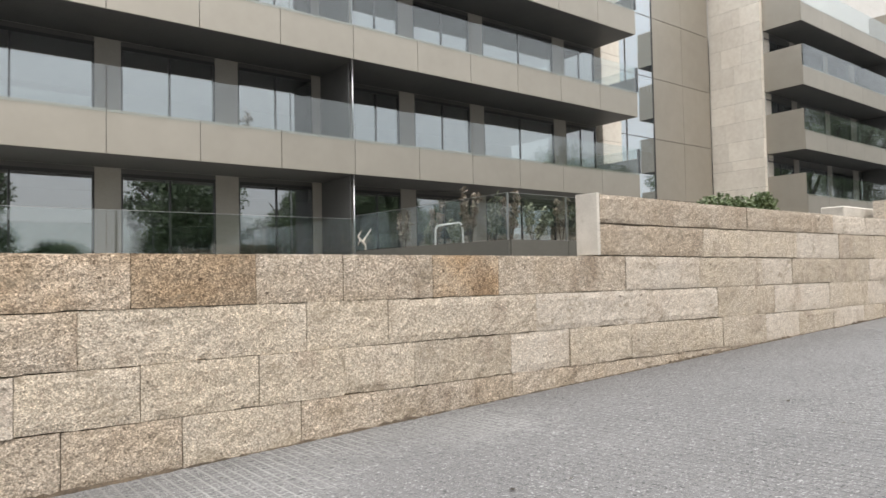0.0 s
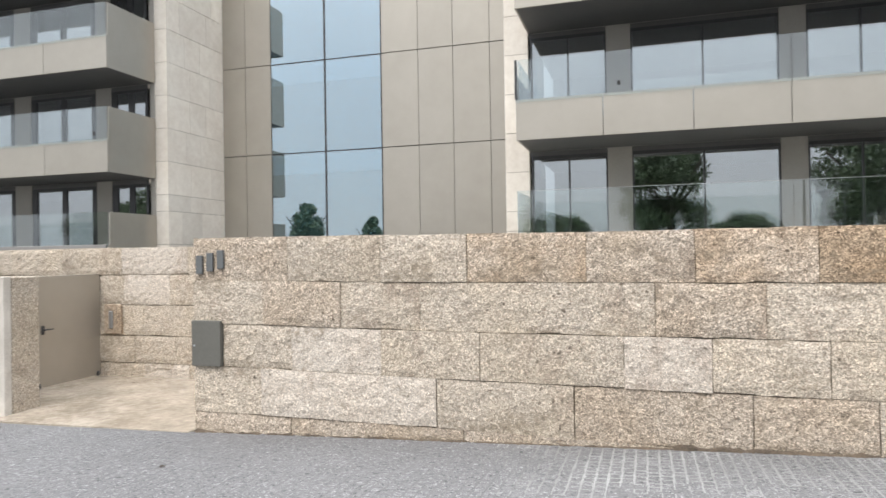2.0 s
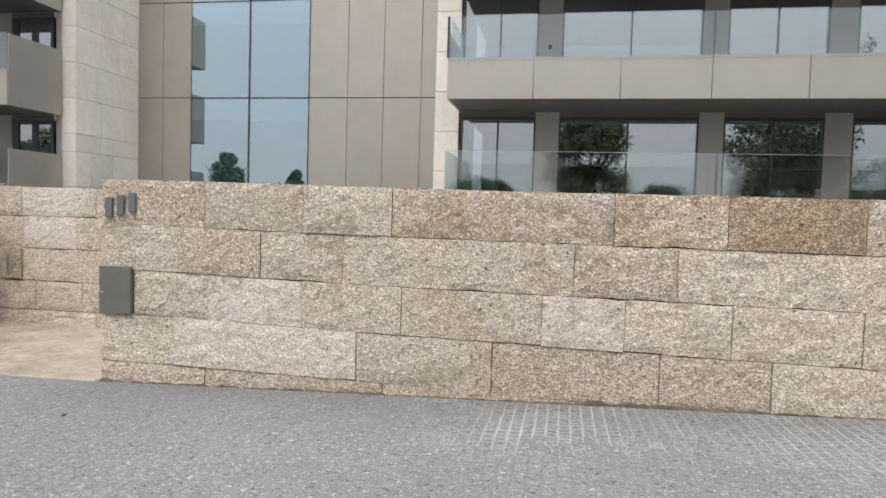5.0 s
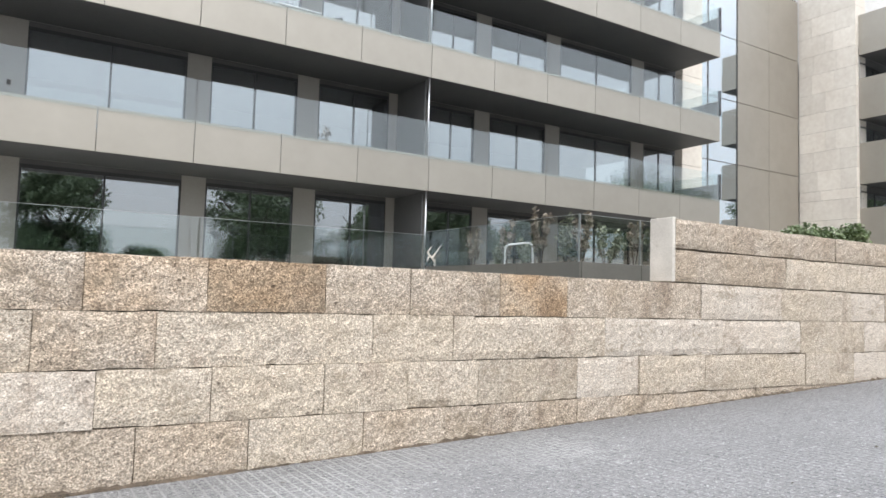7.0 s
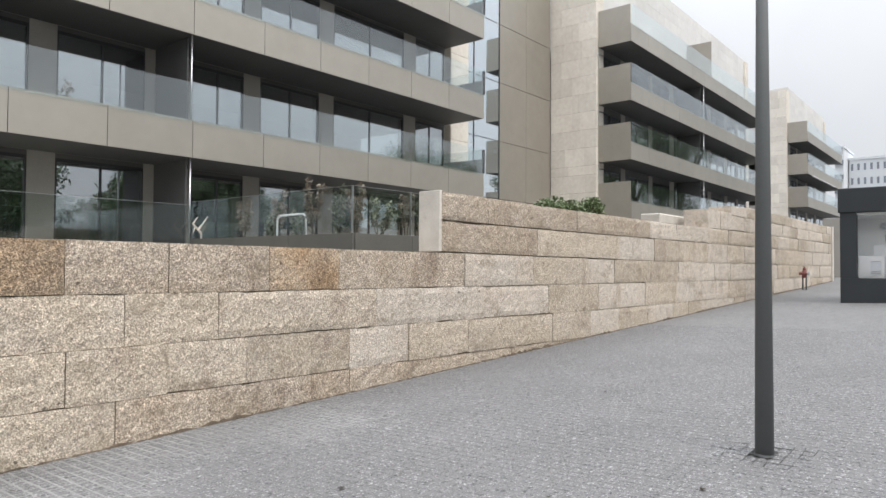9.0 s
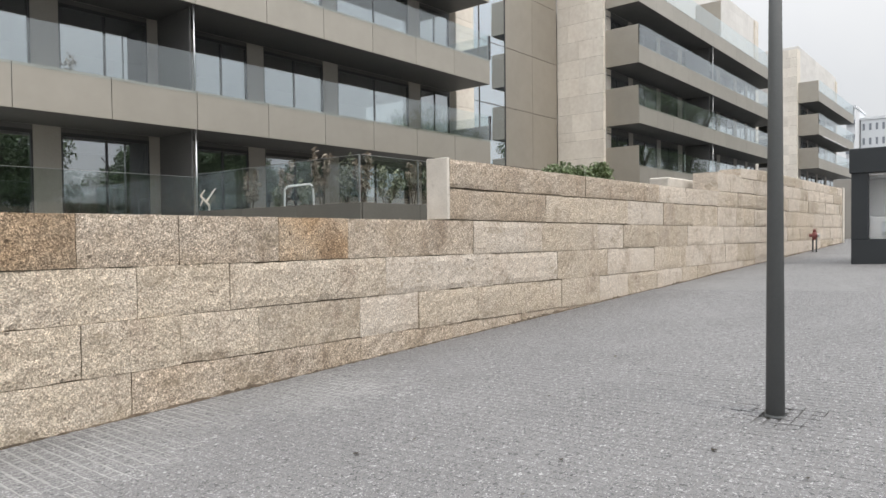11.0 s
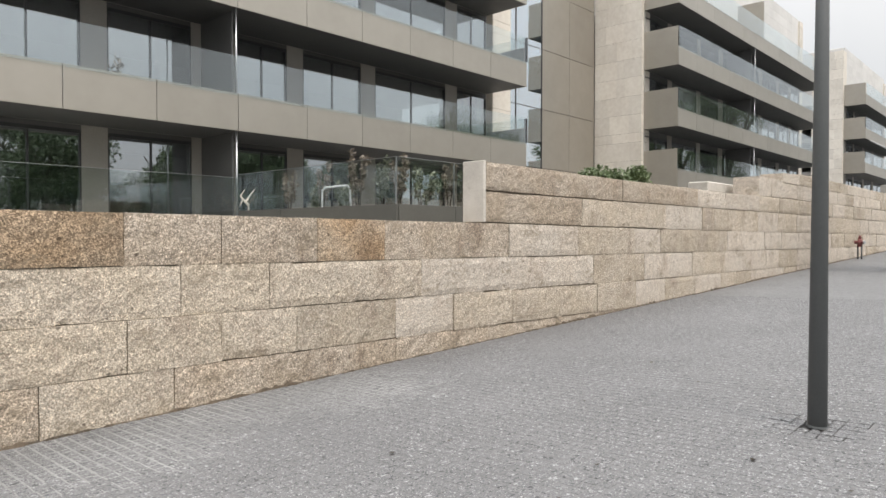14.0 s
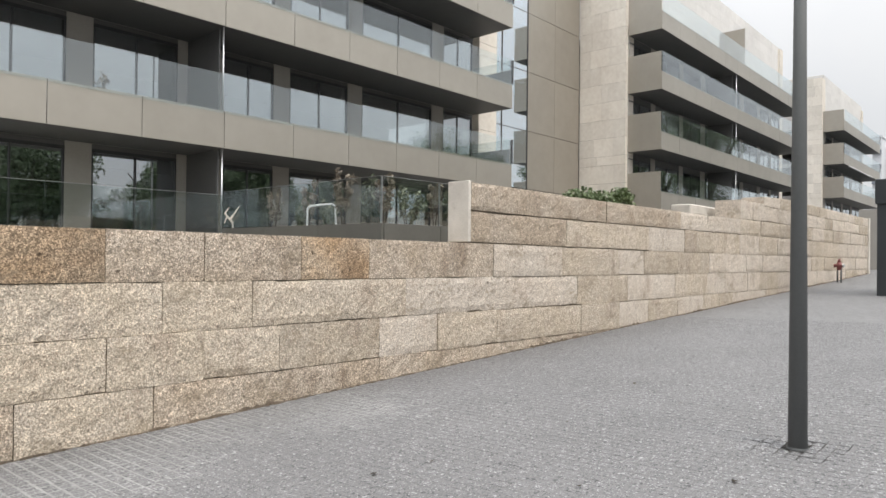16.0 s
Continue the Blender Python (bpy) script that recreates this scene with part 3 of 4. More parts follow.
def build_entrance():
    left = box("wall_left", mortar, None, -22.0, -9.63, 7.57, 8.2, -1.3, 1.44)
    tagged(left, "low wall of split beige granite blocks beside the gate recess", "wall", kind="structure")
    z = [-1.25, -0.60, -0.13, 0.33, 0.86, 1.21, 1.50]
    heads = [(-12.0,), (-13.7, -12.45, -10.25), (-14.3, -12.7, -10.75), (-13.65, -12.65, -11.4, -10.2), (-13.4, -11.7, -10.85), (-15.4, -13.42, -11.75)]
    for i in range(6):
        lay_course(left, run(-22 + 0.3 * i, heads[i][0], 0.9, 1.7, 20 + i) + list(heads[i][1:]) + [-9.63], z[i], z[i + 1], 7.5, depth=0.6, plain=granite_top if i > 3 else None, pale=0.1, worn=0.004)
    back = box("wall_recess", mortar, None, -13.02, -5.3, 10.57, 11.0, -0.8, 1.86)
    tagged(back, "granite block wall at the back of the gate recess", "wall", kind="structure")
    z = [-0.60, -0.22, 0.28, 0.84, 1.39, 1.89]
    for i in range(5):
        lay_course(back, run(-13.03, -5.3, 0.8, 1.5, 30 + i), z[i], z[i + 1], 10.5, depth=0.4, pale=0.1, worn=0.004)
    side = box("wall_side", mortar, None, -5.20, -4.8, 7.72, 10.5, -0.9, 1.84)
    tagged(side, "granite return wall of the gate recess", "wall", kind="structure")
    bm = bmesh.new()
    low, high = [], []
    for x, y, dz in ((-8.55, 7.30, 0.02), (-5.26, 7.12, 0.012), (-5.26, 10.5, 0.0), (-9.9, 10.5, 0.0), (-9.9, 8.3, 0.0)):
        top = ground_z(x, y) + dz if y < 8 else -0.47
        high.append(bm.verts.new((x, y, top)))
        low.append(bm.verts.new((x, y, -0.9)))
    bm.faces.new(high)
    for i in range(5):
        bm.faces.new((low[i], low[(i + 1) % 5], high[(i + 1) % 5], high[i]))
    floor = part("floor_recess", bm, travertine)
    tagged(floor, "wet polished beige stone floor of the gate recess", "floor", kind="structure")
    pillar = empty("gate_pillar", (0, 0, 0), "sawn pale granite gate pillar with split stone side and engraved marks", "pillar", kind="structure")
    box("front_slab", granite_sawn, pillar, -9.63, -8.53, 7.5, 7.62, -0.9, 1.46, 0.008)
    box("side_stone", granite, pillar, -9.62, -8.52, 7.625, 8.06, -0.9, 1.45, 0.012)
    for x, w, z0, h in ((-9.52, 0.05, 0.75, 0.32), (-9.42, 0.04, 0.72, 0.36), (-9.22, 0.10, 0.86, 0.16), (-9.08, 0.06, 0.84, 0.14), (-8.96, 0.09, 0.86, 0.12), (-8.82, 0.10, 0.84, 0.14), (-9.4, 0.03, 0.28, 0.12)):
        box("engraved_bar", engraved, pillar, x, x + w * 0.6, 7.497, 7.502, z0, z0 + h)
    gate = empty("metal_gate", (-9.75, 9.1, -0.47), "closed flat grey-brown metal gate with black lever handle", "gate")
    leafm = box("gate_leaf", bronze, gate, -0.05, 0.0, 0.0, 1.39, 0.02, 1.88, 0.004)
    h = tube("lever_handle", frame_black, leafm, (0.0, 0.14, 0.98), (0.06, 0.14, 0.98), 0.012, 0.012)
    tube("grip", frame_black, leafm, (0.06, 0.13, 0.98), (0.06, 0.30, 0.98), 0.012, 0.010)
    box("rose", frame_black, leafm, 0.0, 0.012, 0.11, 0.17, 0.90, 1.05)
    for yy in (0.05, 1.3):
        tube("hinge", frame_black, gate, (0.02, yy, 0.0), (0.02, yy, 0.09), 0.02, 0.02)
    box("filler_panel", bronze, gate, -0.06, -0.01, -0.85, -0.01, 0.0, 1.88, 0.004)
    plate = empty("intercom_panel", (-9.62, 10.44, 0.31), "grey stone plate with a pale entry phone beside the gate", "intercom")
    box("back_plate", granite_ochre, plate, 0.0, 0.38, 0.0, 0.05, 0.0, 0.54, 0.01)
    box("handset", steel, plate, 0.12, 0.21, -0.03, 0.0, 0.10, 0.42, 0.012)
    meter = empty("meter_box", (-5.215, 7.2, 0.405), "flat grey metal meter door set in the granite wall", "meter box")
    box("meter_door", meter_paint, meter, 0.0, 0.39, -0.052, 0.02, 0.0, 0.535, 0.003)
    tube("lock", steel, meter, (0.04, -0.06, 0.24), (0.04, -0.05, 0.24), 0.012, 0.012)
    num = empty("house_number", (-5.2, 7.17, 1.49), "dark metal bars fixed to the granite wall", "house number")
    for i in range(3):
        box("bar", post_paint, num, 0.04 + i * 0.145, 0.125 + i * 0.145, -0.004, 0.03, 0.0 + 0.03 * i, 0.22 + 0.03 * i, 0.004)
    sign = empty("warning_sign", (-10.32, 7.46, 0.95), "small yellow and black camera surveillance sign on granite wall", "sign")
    box("plate", yellow, sign, 0.0, 0.30, 0.0, 0.008, 0.0, 0.35)
    box("print_bar", black_ink, sign, 0.02, 0.28, -0.003, 0.0, 0.27, 0.335)
    box("print_bar", black_ink, sign, 0.03, 0.14, -0.003, 0.0, 0.14, 0.24)
    box("print_bar", black_ink, sign, 0.16, 0.24, -0.003, 0.0, 0.12, 0.17)
    box("print_bar", black_ink, sign, 0.02, 0.28, -0.003, 0.0, 0.02, 0.06)


build_entrance()


# ---- apartment buildings ----
def balcony(house, x0, x1, yf, yb, z, joints, ends=(True, True), solid=(0.0, 0.0), glass_h=0.93, face_h=0.95):
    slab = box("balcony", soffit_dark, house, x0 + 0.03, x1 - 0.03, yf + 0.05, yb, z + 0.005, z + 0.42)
    for a, b in zip(joints[:-1], joints[1:]):
        box("front_panel", bronze, slab, a + 0.007, b - 0.007, yf, yf + 0.045, z, z + face_h, 0.004)
        box("glass_panel", rail_mat, slab, a + 0.012, b - 0.012, yf - 0.028, yf - 0.014, z + face_h * 0.93, z + face_h + glass_h)
    for x, s, side, full in ((x0, 1, ends[0], solid[0]), (x1, -1, ends[1], solid[1])):
        top = z + face_h + glass_h * full
        if side:
            box("side_panel", bronze, slab, x, x + s * 0.045, yf + 0.05, yb, z, top, 0.004)
            if full < 1.0:
                box("glass_panel", rail_mat, slab, x + s * 0.06, x + s * 0.075, yf + 0.08, yb - 0.02, z + 0.43, z + face_h + glass_h)
            if full < 1.0:
                box("end_fin", frame_black, slab, x - s * 0.012, x + s * 0.035, yf - 0.035, yf + 0.075, z + face_h, z + face_h + glass_h)
    return slab


def window(house, x0, x1, y, z0, z1, blind=0.0, split=0.5, f=0.045):
    w = empty_part("window", house)
    bm = bmesh.new()
    add_box(bm, x0, x1, y, y + 0.08, z1 - 0.09, z1)
    add_box(bm, x0, x1, y, y + 0.08, z0, z0 + 0.07)
    for x in (x0, x1 - f):
        add_box(bm, x, x + f, y, y + 0.08, z0 + 0.07, z1 - 0.09)
    xm = x0 + (x1 - x0) * split
    add_box(bm, xm - f / 2, xm + f / 2, y + 0.01, y + 0.075, z0 + 0.07, z1 - 0.09)
    w.data = mesh_of("window", bm, frame_black)
    for a, b in ((x0 + f, xm - f / 2), (xm + f / 2, x1 - f)):
        p = box("pane", pane_mat, w, a, b, y + 0.04, y + 0.05, z0 + 0.07, z1 - 0.09)
        p.visible_shadow = False
    if blind:
        box("blind", curtain, w, x0 + f, x1 - f, y + 0.13, y + 0.15, z0 + 0.07, z0 + (z1 - z0) * blind)
    return w


def empty_part(name, parent):
    ob = new(name, bpy.data.meshes.new(name))
    ob.parent = parent
    return ob


def facade(name, label, x0, x1, wins, yf, yb, levels, joints, roof, stone_left, stone_right, face_h=0.95, glass_h=0.93, solid=(0.0, 0.0), divider=None, y_back=30.0, blinds=(0.0,), win_drop=0.3, attic=True, pier_top=None, frame_w=0.045):
    """One house of the terrace: stacked balconies before dark glazing, between stone piers."""
    house = empty(name, (0, 0, 0), label, "building", "apartment buildings")
    base = levels[0] - 3.15
    step = levels[1] - levels[0]
    floors = [base + 0.42] + [z + 0.42 for z in levels]
    tops = list(levels) + [levels[-1] + step]
    shown = len(floors) if attic else len(floors) - 1
    for li, (zf, zt) in enumerate(zip(floors[:shown], tops)):
        for wi, (a, b) in enumerate(wins):
            window(house, a, b, yb, zf - 0.02, zt - win_drop, blinds[(li * 3 + wi) % len(blinds)], f=frame_w)
        edges = [x0 + 0.02] + [v for w in wins for v in w] + [x1 - 0.02]
        for a, b in zip(edges[::2], edges[1::2]):
            if b - a > 0.03:
                box("column", column_grey, house, a, b, yb - 0.02, yb + 0.30, zf, zt)
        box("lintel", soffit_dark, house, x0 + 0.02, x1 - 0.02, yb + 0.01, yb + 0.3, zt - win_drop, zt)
    for li, z in enumerate(levels):
        balcony(house, x0, x1, yf, yb - 0.02, z, joints, solid=solid, face_h=face_h, glass_h=glass_h)
        box("floor_slab", room_dark, house, x0, x1, yb, y_back, z + 0.004, z + 0.40)
    box("floor_slab", room_dark, house, x0, x1, yb, y_back, base, base + 0.38)
    box("rear_wall", room_dark, house, x0, x1, yb + 5.0, yb + 5.2, base, tops[-1])
    if divider:
        for zf, zt in zip(floors[:shown], tops):
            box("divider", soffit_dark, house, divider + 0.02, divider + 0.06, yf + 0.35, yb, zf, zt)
            tube("divider_rod", steel, house, (divider, yf + 0.1, zf - 0.1), (divider, yf + 0.1, zt), 0.025, 0.025)
    if attic:
        box("roof", limestone, house, x0, x1, yb + 0.05, y_back, tops[-1], roof, 0.01)
    for a, b, s in (stone_left, stone_right):
        if b > a:
            pier(house, a, b, yb, yb + 2.95, base - 1.0, pier_top or roof, s)
    return house, base


def pier(house, a, b, y0, y1, z0, z1, seed):
    core = box("pier", mortar, house, a + 0.02, b - 0.02, y0 + 0.02, y1, z0, z1)
    r = random.Random(seed)
    z = z0
    while z < z1 - 0.2:
        h = 1.04 if r.random() < 0.8 else 0.52
        box("cladding_stone", limestone, core, a, b, y0, y0 + 0.018, z + 0.007, min(z + h, z1) - 0.007, 0.002)
        for x in (a, b):
            cut = [y0 + 0.022, y0 + r.uniform(0.6, 1.2), y0 + r.uniform(1.5, 2.3), y1]
            for c0, c1 in zip(cut[:-1], cut[1:]):
                box("cladding_stone", limestone, core, x - 0.004 if x == a else x - 0.018, x + 0.018 if x == a else x + 0.004, c0 + 0.003, c1 - 0.003, z + 0.007, min(z + h, z1) - 0.007)
        z += h


M_JOINTS = [-2.9, -0.9, 1.03, 2.97, 4.94, 6.93, 9.02, 11.13, 13.12, 15.11, 17.15, 19.2, 21.4]
M_WINS = [(-2.85, -0.91), (-0.31, 3.10), (3.68, 5.97), (6.58, 8.76), (10.1, 11.81), (12.39, 14.73), (15.36, 18.9), (19.55, 21.35)]
house_m, base_m = facade("apartment_house", "bronze panelled apartment house with glass balconies and granite piers", -2.9, 21.4, M_WINS, 16.0, 18.0, [4.32, 7.43, 10.60, 13.75], M_JOINTS, 18.6,
                         (-3.56, -2.92, 1), (21.8, 23.0, 2), divider=9.02, win_drop=0.12, solid=(0.62, 0.62), blinds=(0.0, 0.0, 0.0, 0.0, 0.5, 0.0, 0.0))
L_JOINTS = [-27.6, -25.6, -23.5, -21.4, -19.3, -17.0, -14.7]
L_WINS = [(-27.5, -25.6), (-25.0, -22.9), (-22.3, -20.4), (-19.7, -17.0), (-16.4, -14.9)]
house_l, base_l = facade("apartment_house", "bronze panelled apartment house with glass balconies and stone end pier", -27.6, -14.7, L_WINS, 16.0, 18.0, [4.18, 7.18, 10.18, 13.2], L_JOINTS, 17.8,
                         (-28.5, -27.9, 3), (-15.0, -14.28, 4), solid=(0.0, 1.0), blinds=(0.0, 0.0, 0.0, 0.5, 0.0), win_drop=0.14, frame_w=0.20)
balcony(house_l, -27.6, -14.7, 16.0, 17.98, 1.15, L_JOINTS, solid=(0.0, 1.0))
box("parapet", parapet_grey, house_l, -27.6, -14.7, 15.88, 15.95, -0.2, 2.09, 0.01)
R_JOINTS = [35.2 + i * 2.44 for i in range(13)]
R_WINS = [(35.3, 38.2), (38.8, 42.4), (43.0, 46.0), (46.8, 50.0), (50.8, 54.0), (54.8, 58.2), (59.0, 61.4), (62.0, 64.3)]
house_r, base_r = facade("apartment_house", "bronze panelled apartment house with glass balconies and stone top storey", 35.2, 64.48, R_WINS, 16.0, 18.0, [4.29, 7.58, 10.88, 14.18], R_JOINTS, 14.26,
                         (34.95, 35.9, 5), (64.5, 65.4, 6), solid=(1.0, 0.6), blinds=(0.0, 0.0, 0.6), divider=47.4, face_h=1.0, glass_h=1.08, attic=False, pier_top=20.4)
RR_JOINTS = [80.3 + i * 2.58 for i in range(9)]
house_rr, base_rr = facade("apartment_house", "distant bronze panelled apartment house with glass balconies", 80.3, 100.94, [(81.4, 84.4), (85, 89), (90, 94), (95, 100)], 16.0, 18.0, [8.15, 11.7, 15.2], RR_JOINTS, 15.3,
                           (79.9, 81.3, 7), (100.96, 101.7, 8), solid=(1.0, 0.6), face_h=1.1, glass_h=1.1, attic=False, pier_top=21.0)
box("terrace_divider", bronze, house_r, 50.0, 50.1, 16.4, 18.19, 14.61, 18.1)
box("awning", white_paint, house_rr, 82.0, 95.0, 15.80, 15.97, 11.56, 11.64)
box("basement", column_grey, house_rr, 80.0, 101.0, 16.5, 30, 0.5, 4.98)
for host, x0, x1, z0, z1 in ((house_r, 35.92, 65.3, 14.61, 20.55), (house_rr, 81.32, 101.6, 15.64, 21.6)):
    storey = box("top_storey", hazed_cladding, host, x0, x1, 18.2, 30, z0, z1, 0.02)
    for j in range(int((z1 - z0) / 0.74)):
        step = (x1 - x0) / 12
        for i in range(12):
            box("cladding_stone", hazed_cladding, storey, x0 + step * i + 0.004, x0 + step * (i + 1) - 0.004, 18.17, 18.198, z0 + 0.74 * j + 0.004, z0 + 0.74 * (j + 1) - 0.004)


def terrace_floor():
    t = box("ground_terrace", column_grey, None, -14.1, 36, 11.5, 18.0, 0.0, 1.55)
    tagged(t, "raised garden terrace slab before the apartment houses", "terrace", kind="structure")
    low = box("ground_terrace", column_grey, None, -30, -14.104, 11.5, 18.0, -0.3, 1.0)
    tagged(low, "lower garden terrace slab before the apartment house", "terrace", kind="structure")
    rail = empty("glass_railing", (0, 0, 0), "frameless glass railing on a bronze base along the terrace", "railing")
    for a, b in zip(M_JOINTS[:6], M_JOINTS[1:7]):
        box("glass_panel", rail_mat, rail, a + 0.01, b - 0.01, 16.0, 16.015, 1.6, 3.12)
        box("top_edge", steel, rail, a + 0.01, b - 0.01, 15.998, 16.017, 3.121, 3.129)
    box("glass_panel", rail_mat, rail, -2.9, -2.885, 16.02, 17.95, 1.6, 3.12)
    ys = [16.0, 14.1, 12.1, 10.1]
    for a, b in zip(ys[:-1], ys[1:]):
        box("glass_panel", rail_mat, rail, 9.0, 9.015, b + 0.01, a - 0.01, 2.3, 3.2)
        box("base_panel", meter_paint, rail, 9.0, 9.05, b + 0.005, a - 0.005, 1.5, 2.28, 0.004)
    for a, b in ((9.05, 10.7), (10.7, 12.9), (12.9, 15.0)):
        box("glass_panel", rail_mat, rail, a + 0.01, b - 0.01, 10.1, 10.115, 2.3, 3.2)
        box("base_panel", meter_paint, rail, a + 0.005, b - 0.005, 10.08, 10.13, 1.5, 2.28, 0.004)
    for x in (9.02, 10.7):
        box("rail_post", steel, rail, x - 0.015, x + 0.015, 10.12, 10.15, 1.6, 3.2)
    box("top_edge", steel, rail, 8.998, 9.017, 10.12, 15.98, 3.201, 3.209)
    box("top_edge", steel, rail, 9.05, 15.0, 10.098, 10.117, 3.201, 3.209)
    bed = box("planter_bed", soffit_dark, None, 9.06, 15.0, 10.14, 15.9, 1.5, 2.2)
    tagged(bed, "dark soil planting bed behind the glass railing", "planter", kind="structure")


terrace_floor()


def recess(x0, cells, x1, label, name, glazing):
    """The set-back front between two houses: bronze panels and a strip of tall blue glass."""
    ob = box(name, soffit_dark, None, x0, x1, 21.02, 21.4, 0.5, 18.0)
    tagged(ob, label, "wall", kind="structure")
    zs = [0.5, 2.1, 5.2, 8.3, 11.45, 14.6, 17.9]
    for a, b, kind in cells:
        for z0, z1 in zip(zs[:-1], zs[1:]):
            if kind == "g":
                box("glass_pane", glazing, ob, a + 0.02, b - 0.02, 20.95, 20.965, z0 + 0.02, z1 - 0.02)
                # Grey backing added behind the glass as a veil that softens dark reflections.
                box("backing_panel", column_grey, ob, a + 0.03, b - 0.03, 21.0, 21.015, z0 + 0.03, z1 - 0.73)
                box("blind_strip", curtain, ob, a + 0.03, b - 0.03, 21.0, 21.015, z1 - 0.72, z1 - 0.06)
            else:
                box("bronze_panel", bronze, ob, a + 0.007, b - 0.007, 20.93, 20.97, z0 + 0.014, z1 - 0.014, 0.003)
        if kind == "g":
            box("mullion", frame_black, ob, b - 0.02, b + 0.02, 20.92, 21.02, 0.5, 17.9)
    return ob


recess(-14.3, [(-14.28, -13.36, "b"), (-13.36, -12.36, "b"), (-12.36, -10.3, "g"), (-10.3, -8.25, "g"), (-8.25, -6.97, "b"), (-6.97, -5.8, "b"), (-5.8, -4.6, "b"), (-4.6, -3.5, "b")], -3.5,
       "set-back front of bronze panels with a tall blue glass strip", "wall_recess_front", curtain_wall_mat)
recess(22.9, [(22.9, 25.0, "b"), (25.0, 27.3, "g"), (27.3, 29.56, "g"), (29.56, 32.2, "b"), (32.2, 34.85, "b")], 34.8,
       "set-back front of bronze panels with a tall glass strip", "wall_recess_front", curtain_wall_skylit)


def leaf_cloud(name, mat_, parent, blobs, count, size, seed, label="", slim=0.3):
    """A crown of many small leaf faces filling lumpy volumes."""
    r = random.Random(seed)
    vs, fs = [], []
    wsum = sum(b[3] ** 2 for b in blobs)
    for bx, by, bz, br, sq in blobs:
        for _ in range(int(count * br * br / wsum)):
            d = Vector((r.gauss(0, 1), r.gauss(0, 1), r.gauss(0, 1))).normalized()
            d *= br * r.uniform(0.35, 1.08)
            c = Vector((bx + d.x, by + d.y, bz + d.z * sq))
            e = Euler((r.uniform(-1.2, 1.2), r.uniform(-1.2, 1.2), r.uniform(0, 6.28))).to_matrix()
            s = size * r.uniform(0.6, 1.4)
            i = len(vs)
            for q in ((-0.5, 0, 0), (0, -slim, 0.05), (0.5, 0, 0), (0, slim, 0.05)):
                vs.append(c + e @ (Vector(q) * s))
            fs.append((i, i + 1, i + 2, i + 3))
    me = bpy.data.meshes.new(name)
    me.from_pydata(vs, [], fs)
    me.materials.append(mat_)
    return link(name, me, parent, label)


# ---- street things ----
def lamp_post(x, y):
    z = ground_z(x, y)
    p = empty("street_lamp", (x, y, z), "tall tapered dark grey steel lamp post on the paved street", "lamp post")
    tube("pole", post_paint, p, (0, 0, -0.05), (0, 0, 6.2), 0.074, 0.030, 28)
    bm = bmesh.new()
    add_tube(bm, (0, 0, 0.006), (0, 0, 0.022), 0.080, 0.077, 28)
    part("base_collar", bm, post_paint, p)
    pad = empty("paving_collar", (x, y, z), "small square of loose dark-jointed setts round the lamp post", "paving", kind="structure")
    r = random.Random(77)
    bm = bmesh.new()
    bm.faces.new([bm.verts.new((u, v, ground_z(x + u, y + v) - z + 0.0042)) for u, v in ((-0.33, -0.335), (0.385, -0.335), (0.385, 0.376), (-0.33, 0.376))])
    part("joint_bed", bm, parapet_grey, pad)
    for i in range(6):
        for k in range(8):
            u, v = -0.325 + i * 0.118, -0.33 + k * 0.088
            if max(abs(u + 0.05), abs(v + 0.036)) < 0.1:
                continue
            bm = bmesh.new()
            h = ground_z(x + u, y + v) - z
            add_box(bm, u + r.uniform(0.001, 0.005), u + 0.118 - r.uniform(0.001, 0.005), v + r.uniform(0.001, 0.006), v + 0.088 - r.uniform(0.001, 0.006), h - 0.01, h + r.uniform(0.006, 0.010), 0.003)
            part("sett", bm, setts, pad)


lamp_post(6.05, 1.965)


